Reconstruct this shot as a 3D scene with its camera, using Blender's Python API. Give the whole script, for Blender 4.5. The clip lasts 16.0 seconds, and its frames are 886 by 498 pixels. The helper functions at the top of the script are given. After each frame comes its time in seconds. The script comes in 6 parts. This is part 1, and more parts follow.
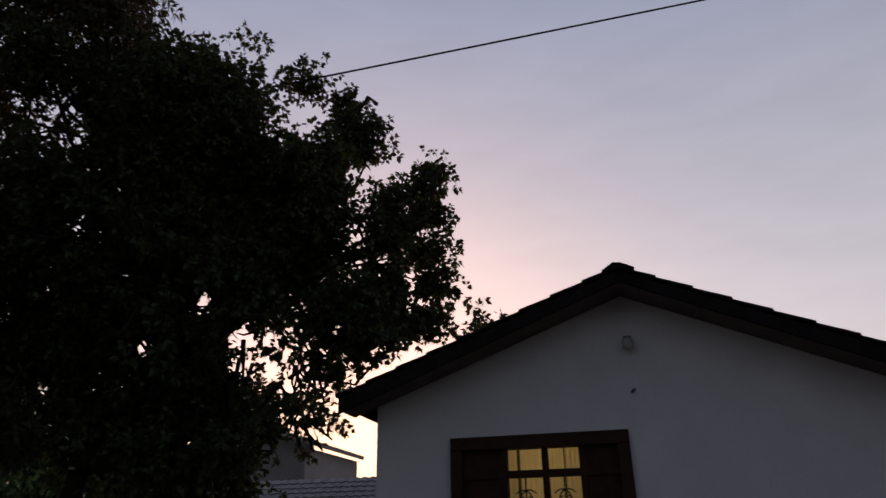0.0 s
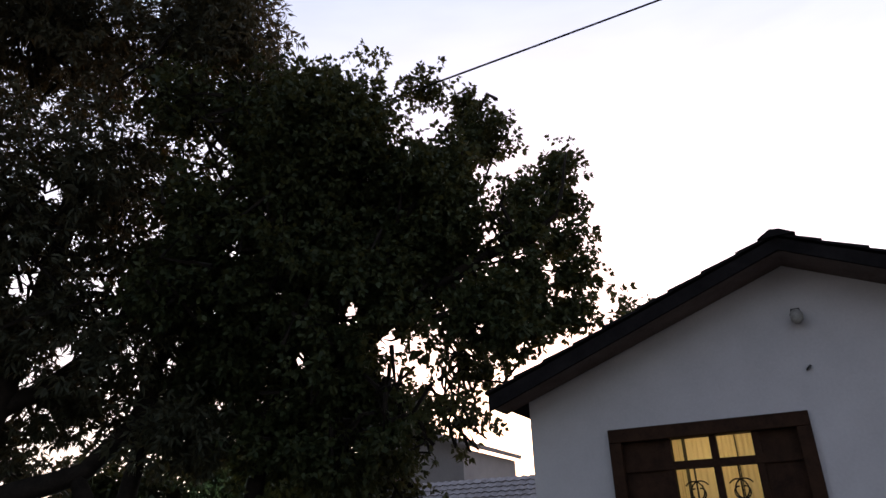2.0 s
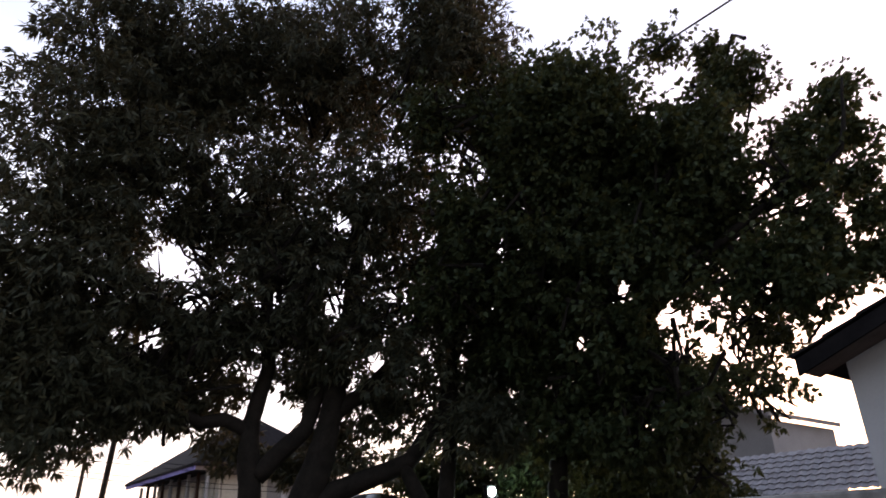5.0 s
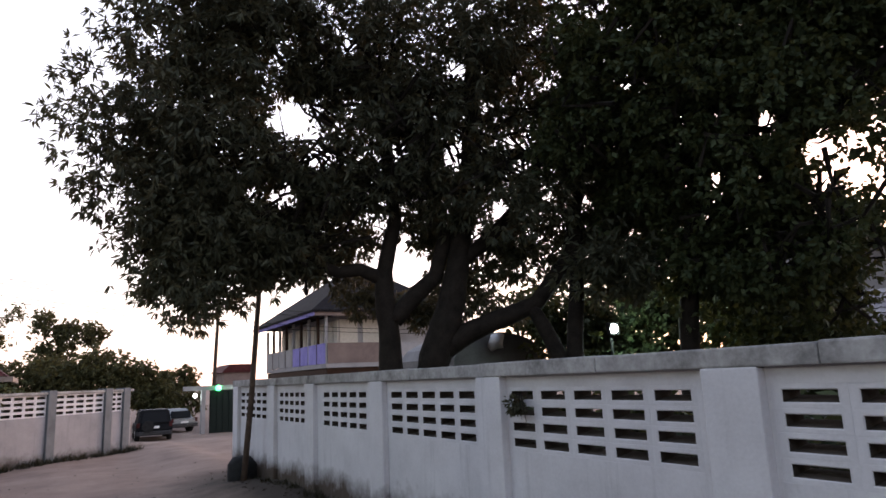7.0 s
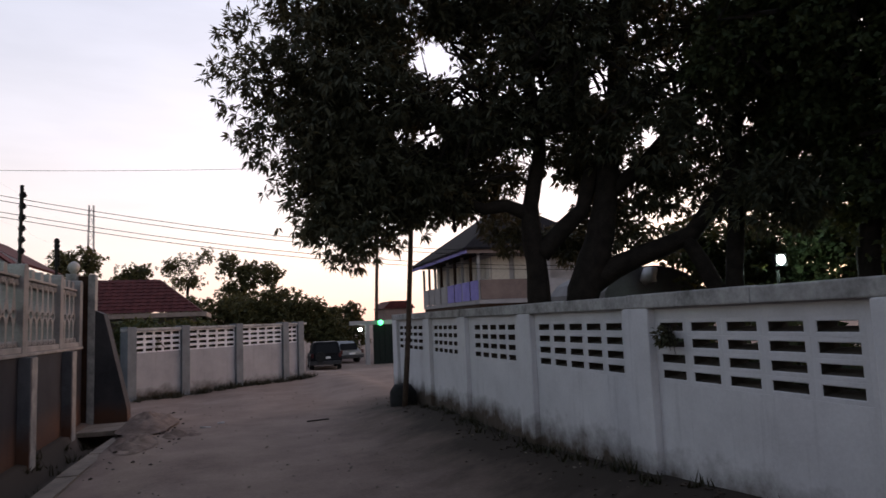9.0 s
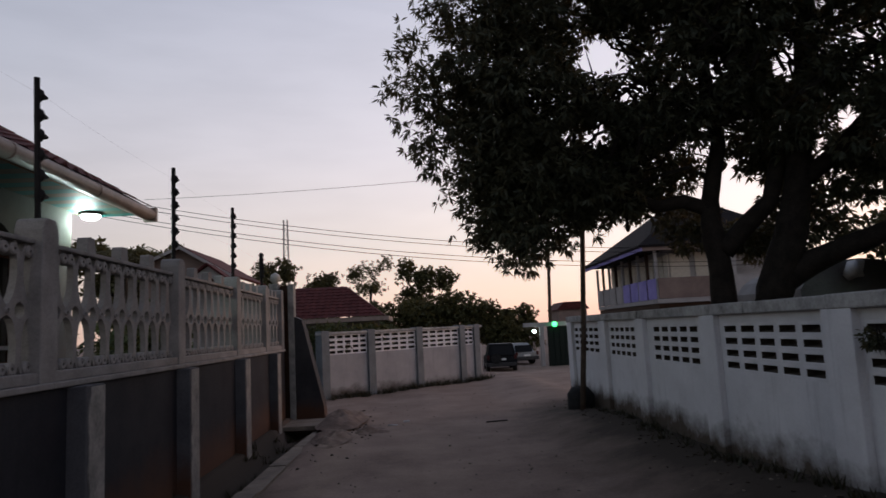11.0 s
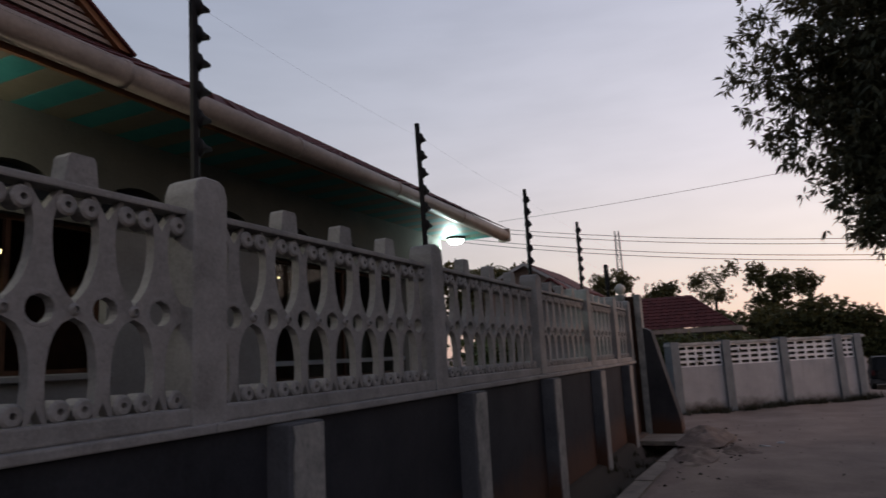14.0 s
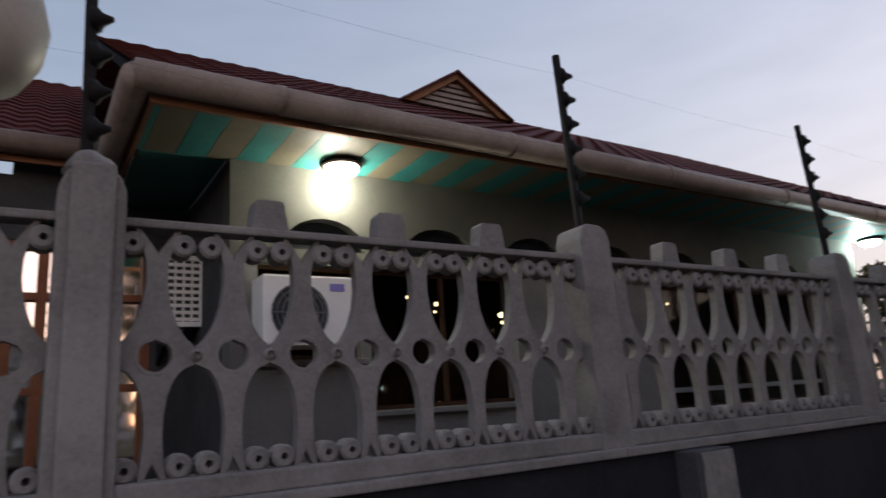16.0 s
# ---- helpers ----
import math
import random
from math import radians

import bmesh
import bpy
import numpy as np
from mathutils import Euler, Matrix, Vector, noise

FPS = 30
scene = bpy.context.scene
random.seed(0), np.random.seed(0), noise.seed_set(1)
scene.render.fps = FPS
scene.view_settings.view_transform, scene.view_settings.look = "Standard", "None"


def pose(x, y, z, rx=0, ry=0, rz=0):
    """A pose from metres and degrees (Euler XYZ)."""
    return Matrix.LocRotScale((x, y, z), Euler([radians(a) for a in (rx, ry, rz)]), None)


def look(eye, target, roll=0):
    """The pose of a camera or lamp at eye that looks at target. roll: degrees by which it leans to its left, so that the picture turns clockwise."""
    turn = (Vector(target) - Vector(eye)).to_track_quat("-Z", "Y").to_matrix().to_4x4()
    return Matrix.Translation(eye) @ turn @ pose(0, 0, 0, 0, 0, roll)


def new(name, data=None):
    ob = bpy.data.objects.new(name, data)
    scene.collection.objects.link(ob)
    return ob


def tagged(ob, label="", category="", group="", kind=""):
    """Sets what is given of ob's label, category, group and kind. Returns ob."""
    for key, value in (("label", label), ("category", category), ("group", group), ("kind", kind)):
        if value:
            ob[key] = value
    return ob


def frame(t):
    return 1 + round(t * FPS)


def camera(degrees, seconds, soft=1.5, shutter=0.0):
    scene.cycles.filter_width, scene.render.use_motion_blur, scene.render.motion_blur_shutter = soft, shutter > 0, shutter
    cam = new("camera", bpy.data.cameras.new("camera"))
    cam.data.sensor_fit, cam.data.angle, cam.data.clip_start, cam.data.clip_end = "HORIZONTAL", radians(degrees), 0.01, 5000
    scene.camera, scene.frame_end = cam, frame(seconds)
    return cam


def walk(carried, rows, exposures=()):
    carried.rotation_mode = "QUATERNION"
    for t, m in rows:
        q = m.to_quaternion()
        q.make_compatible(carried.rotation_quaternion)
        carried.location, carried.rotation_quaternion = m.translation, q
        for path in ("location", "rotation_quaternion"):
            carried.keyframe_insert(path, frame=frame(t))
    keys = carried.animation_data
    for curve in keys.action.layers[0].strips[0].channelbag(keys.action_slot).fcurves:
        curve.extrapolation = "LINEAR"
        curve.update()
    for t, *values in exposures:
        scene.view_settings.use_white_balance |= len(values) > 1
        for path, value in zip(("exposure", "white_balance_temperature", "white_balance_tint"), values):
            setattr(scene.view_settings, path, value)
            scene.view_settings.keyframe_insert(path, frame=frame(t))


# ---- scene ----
cam = camera(67.0, 16.0, soft=1.5, shutter=0.3)
PATH = [
    (0, (0.527, -0.193, 1.818), (2.295, 0.275, 2.627), -0.9),
    (0.5, (0.6, -0.203, 1.796), (2.319, 0.415, 2.611), -0.6),
    (1, (0.691, -0.164, 1.815), (2.379, 0.517, 2.644), -0.9),
    (1.5, (0.662, -0.156, 1.822), (2.302, 0.615, 2.669), -1.3),
    (2, (0.645, -0.163, 1.79), (2.263, 0.68, 2.609), -1.7),
    (2.5, (0.644, -0.17, 1.791), (2.227, 0.713, 2.635), -1.9),
    (3, (0.608, -0.168, 1.778), (2.099, 0.848, 2.641), -3.0),
    (3.5, (0.596, -0.149, 1.781), (2.058, 0.917, 2.632), -2.6),
    (4, (0.577, -0.146, 1.77), (1.923, 1.032, 2.664), -1.1),
    (4.5, (0.528, -0.143, 1.758), (1.787, 1.13, 2.649), -1.7),
    (5, (0.481, -0.13, 1.758), (1.636, 1.294, 2.555), -1.9),
    (5.2, (0.458, -0.103, 1.759), (1.603, 1.361, 2.498), -2.2),
    (7.3, (0.08, 0.238, 1.784), (1.044, 1.954, 2.136), -2.3),
    (7.5, (0.085, 0.208, 1.768), (1.023, 1.942, 2.107), -2.1),
    (8, (0.101, 0.212, 1.771), (1.033, 1.96, 2.042), -2.6),
    (8.5, (0.1, 0.175, 1.754), (0.872, 2.004, 1.998), -2.8),
    (9, (0.138, 0.141, 1.739), (0.736, 2.038, 1.949), -2.3),
    (9.2, (0.153, 0.122, 1.736), (0.705, 2.034, 1.94), -2.3),
    (11.3, (0.094, 0.006, 1.767), (0.101, 1.991, 2.01), -2.4),
    (11.5, (0.085, -0.004, 1.768), (0.028, 1.98, 2.015), -2.0),
    (12, (0.038, 0.028, 1.75), (-0.169, 2.005, 1.976), -2.5),
    (12.5, (-0.013, 0.061, 1.754), (-0.398, 2.009, 1.992), -3.1),
    (13, (-0.059, 0.047, 1.747), (-0.591, 1.961, 1.984), -2.5),
    (13.5, (-0.103, 0.071, 1.782), (-0.76, 1.94, 2.063), -2.0),
    (14, (-0.13, 0.023, 1.768), (-0.968, 1.811, 2.09), -3.0),
    (14.5, (-0.097, -0.029, 1.765), (-1.188, 1.61, 2.115), -3.7),
    (15, (-0.043, -0.083, 1.778), (-1.332, 1.404, 2.136), -3.0),
    (15.5, (0.006, -0.132, 1.777), (-1.438, 1.185, 2.2), -3.8),
    (16, (0.054, -0.186, 1.779), (-1.585, 0.862, 2.242), -4.0),
]
walk(cam, [(t, look(eye, target, roll)) for t, eye, target, roll in PATH], [(0.0, -1.1), (0.5, -0.4), (1.0, 0.0), (1.5, 0.2), (2.5, 0.2), (3.5, -0.2), (4.5, -0.1), (5.0, 0.6), (7.5, 0.95), (8.5, 0.3), (9.0, 0.0), (11.5, -0.52), (12.5, -0.56), (14.5, -0.46), (15.0, -0.4), (16.0, -0.05)])

# ---- world, sun, exposure ----
SUN_DIR = Vector((0.93, 0.37, 0.045)).normalized()
world = bpy.data.worlds.new("dusk_sky")
scene.world = world
world.use_nodes = True
wn = world.node_tree
wn.nodes.clear()
sky = wn.nodes.new("ShaderNodeTexSky")
sky.sky_type = "NISHITA"
sky.sun_disc = False
sky.sun_elevation = radians(2.0)
sky.sun_rotation = math.atan2(SUN_DIR.x, SUN_DIR.y)
sky.altitude = 20
sky.air_density = 1.0
sky.dust_density = 1.2
sky.ozone_density = 2.5
# a hazy afterglow over the clear sky: peach at the horizon, lavender, then grey-blue; brighter towards the sunset
geo_w = wn.nodes.new("ShaderNodeTexCoord")
sep_w = wn.nodes.new("ShaderNodeSeparateXYZ")
wn.links.new(geo_w.outputs["Generated"], sep_w.inputs[0])
haze = wn.nodes.new("ShaderNodeValToRGB")
stops = [(0.0, (1.24, 0.75, 0.60)), (0.05, (1.30, 0.94, 0.80)), (0.13, (1.22, 1.00, 0.92)), (0.26, (1.08, 0.95, 0.98)), (0.45, (0.81, 0.76, 0.85)), (0.7, (0.56, 0.58, 0.76)), (1.0, (0.38, 0.42, 0.60))]
while len(haze.color_ramp.elements) < len(stops):
    haze.color_ramp.elements.new(0.5)
for el, (pos, col) in zip(haze.color_ramp.elements, stops):
    el.position, el.color = pos, (*col, 1)
wn.links.new(sep_w.outputs["Z"], haze.inputs["Fac"])
dot_w = wn.nodes.new("ShaderNodeVectorMath")
dot_w.operation = "DOT_PRODUCT"
dot_w.inputs[1].default_value = Vector((SUN_DIR.x, SUN_DIR.y, 0)).normalized()
wn.links.new(geo_w.outputs["Generated"], dot_w.inputs[0])
side_w = wn.nodes.new("ShaderNodeMapRange")
side_w.inputs["From Min"].default_value = -1
side_w.inputs["To Min"].default_value = 0.48
side_w.inputs["To Max"].default_value = 1.36
wn.links.new(dot_w.outputs["Value"], side_w.inputs["Value"])
# faint cloud streaks low in the sky
mp_w = wn.nodes.new("ShaderNodeMapping")
mp_w.inputs["Scale"].default_value = (3, 3, 14)
wn.links.new(geo_w.outputs["Generated"], mp_w.inputs["Vector"])
cl_w = wn.nodes.new("ShaderNodeTexNoise")
cl_w.inputs["Scale"].default_value = 2.2
cl_w.inputs["Detail"].default_value = 6
wn.links.new(mp_w.outputs[0], cl_w.inputs["Vector"])
cr_w = wn.nodes.new("ShaderNodeMapRange")
cr_w.inputs["From Min"].default_value = 0.35
cr_w.inputs["From Max"].default_value = 0.7
cr_w.inputs["To Min"].default_value = 1.02
cr_w.inputs["To Max"].default_value = 0.95
wn.links.new(cl_w.outputs["Fac"], cr_w.inputs["Value"])
mul_w = wn.nodes.new("ShaderNodeMath")
mul_w.operation = "MULTIPLY"
wn.links.new(side_w.outputs[0], mul_w.inputs[0])
wn.links.new(cr_w.outputs[0], mul_w.inputs[1])
bg = wn.nodes.new("ShaderNodeBackground")
bg.inputs["Strength"].default_value = 0.12
bg2 = wn.nodes.new("ShaderNodeBackground")
wn.links.new(sky.outputs[0], bg.inputs["Color"])
anti = wn.nodes.new("ShaderNodeValToRGB")
astops = [(0.0, (0.93, 0.74, 0.65)), (0.12, (0.88, 0.80, 0.81)), (0.35, (0.69, 0.74, 0.87)), (0.7, (0.46, 0.54, 0.74)), (1.0, (0.38, 0.43, 0.62))]
while len(anti.color_ramp.elements) < len(astops):
    anti.color_ramp.elements.new(0.5)
for el, (pos, col) in zip(anti.color_ramp.elements, astops):
    el.position, el.color = pos, (*col, 1)
wn.links.new(sep_w.outputs["Z"], anti.inputs["Fac"])
mixc = wn.nodes.new("ShaderNodeMix")
mixc.data_type = "RGBA"
half = wn.nodes.new("ShaderNodeMapRange")
half.inputs["From Min"].default_value = -0.8
half.inputs["From Max"].default_value = 0.7
wn.links.new(dot_w.outputs["Value"], half.inputs["Value"])
wn.links.new(half.outputs[0], mixc.inputs["Factor"])
wn.links.new(anti.outputs["Color"], mixc.inputs["A"])
wn.links.new(haze.outputs["Color"], mixc.inputs["B"])
wn.links.new(mixc.outputs["Result"], bg2.inputs["Color"])
str_w = wn.nodes.new("ShaderNodeMath")
str_w.operation = "MULTIPLY"
str_w.inputs[1].default_value = 0.98
wn.links.new(mul_w.outputs[0], str_w.inputs[0])
wn.links.new(str_w.outputs[0], bg2.inputs["Strength"])
sd_w = wn.nodes.new("ShaderNodeVectorMath")
sd_w.operation = "DOT_PRODUCT"
sd_w.inputs[1].default_value = SUN_DIR
wn.links.new(geo_w.outputs["Generated"], sd_w.inputs[0])
mx_w = wn.nodes.new("ShaderNodeMath")
mx_w.operation = "MAXIMUM"
mx_w.inputs[1].default_value = 0.0
wn.links.new(sd_w.outputs["Value"], mx_w.inputs[0])
pw_w = wn.nodes.new("ShaderNodeMath")
pw_w.operation = "POWER"
pw_w.inputs[1].default_value = 14.0
wn.links.new(mx_w.outputs[0], pw_w.inputs[0])
gs_w = wn.nodes.new("ShaderNodeMath")
gs_w.operation = "MULTIPLY"
gs_w.inputs[1].default_value = 2.1
wn.links.new(pw_w.outputs[0], gs_w.inputs[0])
bg3 = wn.nodes.new("ShaderNodeBackground")
bg3.inputs["Color"].default_value = (1.0, 0.44, 0.2, 1)
wn.links.new(gs_w.outputs[0], bg3.inputs["Strength"])
add3 = wn.nodes.new("ShaderNodeAddShader")
wn.links.new(bg2.outputs[0], add3.inputs[0])
wn.links.new(bg3.outputs[0], add3.inputs[1])
add_w = wn.nodes.new("ShaderNodeAddShader")
wo = wn.nodes.new("ShaderNodeOutputWorld")
wn.links.new(bg.outputs[0], add_w.inputs[0])
wn.links.new(add3.outputs[0], add_w.inputs[1])
wn.links.new(add_w.outputs[0], wo.inputs["Surface"])

sun_data = bpy.data.lights.new("sun", "SUN")
sun_data.energy = 0.4
sun_data.angle = radians(12)
sun_data.color = (1.0, 0.62, 0.38)
sun = new("sun", sun_data)
sun.matrix_world = look(SUN_DIR * 100, (0, 0, 0))


def point_lamp(name, loc, watts, color, radius):
    d = bpy.data.lights.new(name, "POINT")
    d.energy, d.color, d.shadow_soft_size = watts, color, radius
    o = new(name, d)
    o.location = loc
    return o


point_lamp("veranda_light", (-4.59, 1.84, 3.585), 85, (1.0, 0.95, 0.78), 0.1)
point_lamp("veranda_light", (-4.59, 9.85, 3.585), 95, (0.8, 1.0, 0.95), 0.1)
point_lamp("garden_light", (9.06, 9.20, 2.53), 24, (0.75, 1.0, 0.88), 0.06)


# ---- materials ----
def mat(name, c1, c2, scale=4.0, rough=0.8, bump=0.2, fine=60.0, metal=0.0, spec=0.2, rand=0.0):
    """Two colours mixed by a large and a fine noise, with relief."""
    m = bpy.data.materials.new(name)
    m.use_nodes = True
    nt = m.node_tree
    b = nt.nodes["Principled BSDF"]
    tc = nt.nodes.new("ShaderNodeTexCoord")
    n1 = nt.nodes.new("ShaderNodeTexNoise")
    n1.inputs["Scale"].default_value = scale
    n1.inputs["Detail"].default_value = 6
    n1.inputs["Roughness"].default_value = 0.65
    n2 = nt.nodes.new("ShaderNodeTexNoise")
    n2.inputs["Scale"].default_value = fine
    n2.inputs["Detail"].default_value = 4
    nt.links.new(tc.outputs["Object"], n1.inputs["Vector"])
    nt.links.new(tc.outputs["Object"], n2.inputs["Vector"])
    add = nt.nodes.new("ShaderNodeMath")
    add.operation = "MULTIPLY_ADD"
    add.inputs[1].default_value = 0.35
    nt.links.new(n2.outputs["Fac"], add.inputs[0])
    nt.links.new(n1.outputs["Fac"], add.inputs[2])
    ramp = nt.nodes.new("ShaderNodeValToRGB")
    ramp.color_ramp.elements[0].position = 0.45
    ramp.color_ramp.elements[1].position = 0.85
    ramp.color_ramp.elements[0].color = (*c1, 1)
    ramp.color_ramp.elements[1].color = (*c2, 1)
    nt.links.new(add.outputs[0], ramp.inputs["Fac"])
    out = ramp.outputs["Color"]
    if rand > 0:
        oi = nt.nodes.new("ShaderNodeObjectInfo")
        hs = nt.nodes.new("ShaderNodeHueSaturation")
        mr = nt.nodes.new("ShaderNodeMapRange")
        mr.inputs["To Min"].default_value = 1 - rand
        mr.inputs["To Max"].default_value = 1 + rand
        nt.links.new(oi.outputs["Random"], mr.inputs["Value"])
        nt.links.new(mr.outputs[0], hs.inputs["Value"])
        nt.links.new(out, hs.inputs["Color"])
        out = hs.outputs["Color"]
    nt.links.new(out, b.inputs["Base Color"])
    b.inputs["Roughness"].default_value = rough
    b.inputs["Metallic"].default_value = metal
    b.inputs["Specular IOR Level"].default_value = spec
    if bump > 0:
        bp = nt.nodes.new("ShaderNodeBump")
        bp.inputs["Strength"].default_value = bump
        bp.inputs["Distance"].default_value = 0.01
        nt.links.new(add.outputs[0], bp.inputs["Height"])
        nt.links.new(bp.outputs["Normal"], b.inputs["Normal"])
    return m


def glow(name, color, strength):
    m = bpy.data.materials.new(name)
    m.use_nodes = True
    b = m.node_tree.nodes["Principled BSDF"]
    b.inputs["Base Color"].default_value = (0.8, 0.8, 0.8, 1)
    b.inputs["Emission Color"].default_value = (*color, 1)
    b.inputs["Emission Strength"].default_value = strength
    return m


def leaf_mat(name, c1, c2, glow_tint=(2.8, 1.8, 1.2)):
    m = bpy.data.materials.new(name)
    m.use_nodes = True
    nt = m.node_tree
    b = nt.nodes["Principled BSDF"]
    geo = nt.nodes.new("ShaderNodeNewGeometry")
    ramp = nt.nodes.new("ShaderNodeValToRGB")
    ramp.color_ramp.elements[0].color = (*c1, 1)
    ramp.color_ramp.elements[1].color = (*c2, 1)
    nt.links.new(geo.outputs["Random Per Island"], ramp.inputs["Fac"])
    nt.links.new(ramp.outputs["Color"], b.inputs["Base Color"])
    b.inputs["Roughness"].default_value = 0.6
    b.inputs["Specular IOR Level"].default_value = 0.22
    tr = nt.nodes.new("ShaderNodeBsdfTranslucent")
    warm = nt.nodes.new("ShaderNodeMix")
    warm.data_type = "RGBA"
    warm.blend_type = "MULTIPLY"
    warm.inputs["Factor"].default_value = 1.0
    warm.inputs["B"].default_value = (*glow_tint, 1)
    nt.links.new(ramp.outputs["Color"], warm.inputs["A"])
    nt.links.new(warm.outputs["Result"], tr.inputs["Color"])
    mix = nt.nodes.new("ShaderNodeMixShader")
    mix.inputs[0].default_value = 0.24
    nt.links.new(b.outputs[0], mix.inputs[1])
    nt.links.new(tr.outputs[0], mix.inputs[2])
    nt.links.new(mix.outputs[0], nt.nodes["Material Output"].inputs["Surface"])
    return m


def wall_mat(name, c1, c2, stain, low, high, rough=0.9):
    """Painted plaster with soil splashed and streaked over its lower courses."""
    m = mat(name, c1, c2, 1.6, rough, 0.35, 45)
    nt = m.node_tree
    b = nt.nodes["Principled BSDF"]
    src = b.inputs["Base Color"].links[0].from_socket
    geo = nt.nodes.new("ShaderNodeNewGeometry")
    sep = nt.nodes.new("ShaderNodeSeparateXYZ")
    nt.links.new(geo.outputs["Position"], sep.inputs[0])
    no = nt.nodes.new("ShaderNodeTexNoise")
    no.inputs["Scale"].default_value = 2.2
    no.inputs["Detail"].default_value = 8
    no.inputs["Roughness"].default_value = 0.7
    nt.links.new(geo.outputs["Position"], no.inputs["Vector"])
    ma = nt.nodes.new("ShaderNodeMath")
    ma.operation = "MULTIPLY_ADD"
    ma.inputs[1].default_value = -0.7
    nt.links.new(no.outputs["Fac"], ma.inputs[0])
    nt.links.new(sep.outputs["Z"], ma.inputs[2])
    mr = nt.nodes.new("ShaderNodeMapRange")
    mr.inputs["From Min"].default_value = high - 0.35
    mr.inputs["From Max"].default_value = low - 0.35
    nt.links.new(ma.outputs[0], mr.inputs["Value"])
    mx = nt.nodes.new("ShaderNodeMix")
    mx.data_type = "RGBA"
    nt.links.new(mr.outputs[0], mx.inputs["Factor"])
    nt.links.new(src, mx.inputs["A"])
    mx.inputs["B"].default_value = (*stain, 1)
    mp = nt.nodes.new("ShaderNodeMapping")
    mp.inputs["Scale"].default_value = (5.0, 5.0, 0.35)
    nt.links.new(geo.outputs["Position"], mp.inputs["Vector"])
    st = nt.nodes.new("ShaderNodeTexNoise")
    st.inputs["Scale"].default_value = 2.4
    st.inputs["Detail"].default_value = 7
    st.inputs["Roughness"].default_value = 0.65
    nt.links.new(mp.outputs[0], st.inputs["Vector"])
    sr = nt.nodes.new("ShaderNodeMapRange")
    sr.inputs["From Min"].default_value = 0.56
    sr.inputs["From Max"].default_value = 0.78
    sr.inputs["To Max"].default_value = 0.38
    nt.links.new(st.outputs["Fac"], sr.inputs["Value"])
    dk = nt.nodes.new("ShaderNodeMix")
    dk.data_type = "RGBA"
    nt.links.new(sr.outputs[0], dk.inputs["Factor"])
    nt.links.new(mx.outputs["Result"], dk.inputs["A"])
    dk.inputs["B"].default_value = (*(v * 0.45 for v in c1), 1)
    nt.links.new(dk.outputs["Result"], b.inputs["Base Color"])
    return m


def glass_mat(name, tint=(0.02, 0.022, 0.025)):
    m = bpy.data.materials.new(name)
    m.use_nodes = True
    b = m.node_tree.nodes["Principled BSDF"]
    b.inputs["Base Color"].default_value = (*tint, 1)
    b.inputs["Roughness"].default_value = 0.08
    b.inputs["IOR"].default_value = 1.1
    b.inputs["Specular IOR Level"].default_value = 0.3
    return m


SAND = mat("sand", (0.118, 0.084, 0.067), (0.210, 0.156, 0.128), 0.9, 0.95, 0.6, 28)


def add_soil_and_shade(m):
    """Leaf-littered soil with painted shade in gardens and along the wall, pale sand on the lane."""
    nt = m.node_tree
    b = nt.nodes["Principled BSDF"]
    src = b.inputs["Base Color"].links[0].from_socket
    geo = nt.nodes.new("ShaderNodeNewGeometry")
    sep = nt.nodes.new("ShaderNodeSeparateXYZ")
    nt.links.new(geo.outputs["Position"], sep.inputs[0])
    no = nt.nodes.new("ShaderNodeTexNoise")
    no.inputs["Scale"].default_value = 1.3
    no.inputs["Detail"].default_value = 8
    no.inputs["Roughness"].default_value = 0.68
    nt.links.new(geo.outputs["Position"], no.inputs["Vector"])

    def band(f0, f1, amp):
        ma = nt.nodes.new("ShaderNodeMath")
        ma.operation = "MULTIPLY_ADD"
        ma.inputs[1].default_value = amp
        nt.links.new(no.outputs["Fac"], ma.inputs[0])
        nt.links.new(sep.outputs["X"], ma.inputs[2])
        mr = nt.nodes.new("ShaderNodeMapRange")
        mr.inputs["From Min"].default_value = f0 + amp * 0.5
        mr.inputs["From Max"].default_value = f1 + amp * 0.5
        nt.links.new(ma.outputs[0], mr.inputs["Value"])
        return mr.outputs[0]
    # east band: dark soil, also carrying the shade under wall and trees
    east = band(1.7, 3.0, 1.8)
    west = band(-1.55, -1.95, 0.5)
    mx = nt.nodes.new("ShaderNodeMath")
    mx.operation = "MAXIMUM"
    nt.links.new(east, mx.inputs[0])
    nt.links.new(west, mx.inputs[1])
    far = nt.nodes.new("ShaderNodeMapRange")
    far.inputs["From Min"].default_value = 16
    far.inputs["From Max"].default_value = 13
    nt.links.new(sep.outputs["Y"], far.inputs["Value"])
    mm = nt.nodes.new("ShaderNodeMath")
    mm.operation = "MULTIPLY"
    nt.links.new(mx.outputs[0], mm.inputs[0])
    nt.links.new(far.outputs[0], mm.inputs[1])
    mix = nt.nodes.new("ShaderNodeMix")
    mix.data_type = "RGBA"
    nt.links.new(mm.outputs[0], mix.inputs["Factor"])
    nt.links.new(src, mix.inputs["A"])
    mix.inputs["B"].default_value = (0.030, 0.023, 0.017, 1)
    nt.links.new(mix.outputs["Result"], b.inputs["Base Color"])


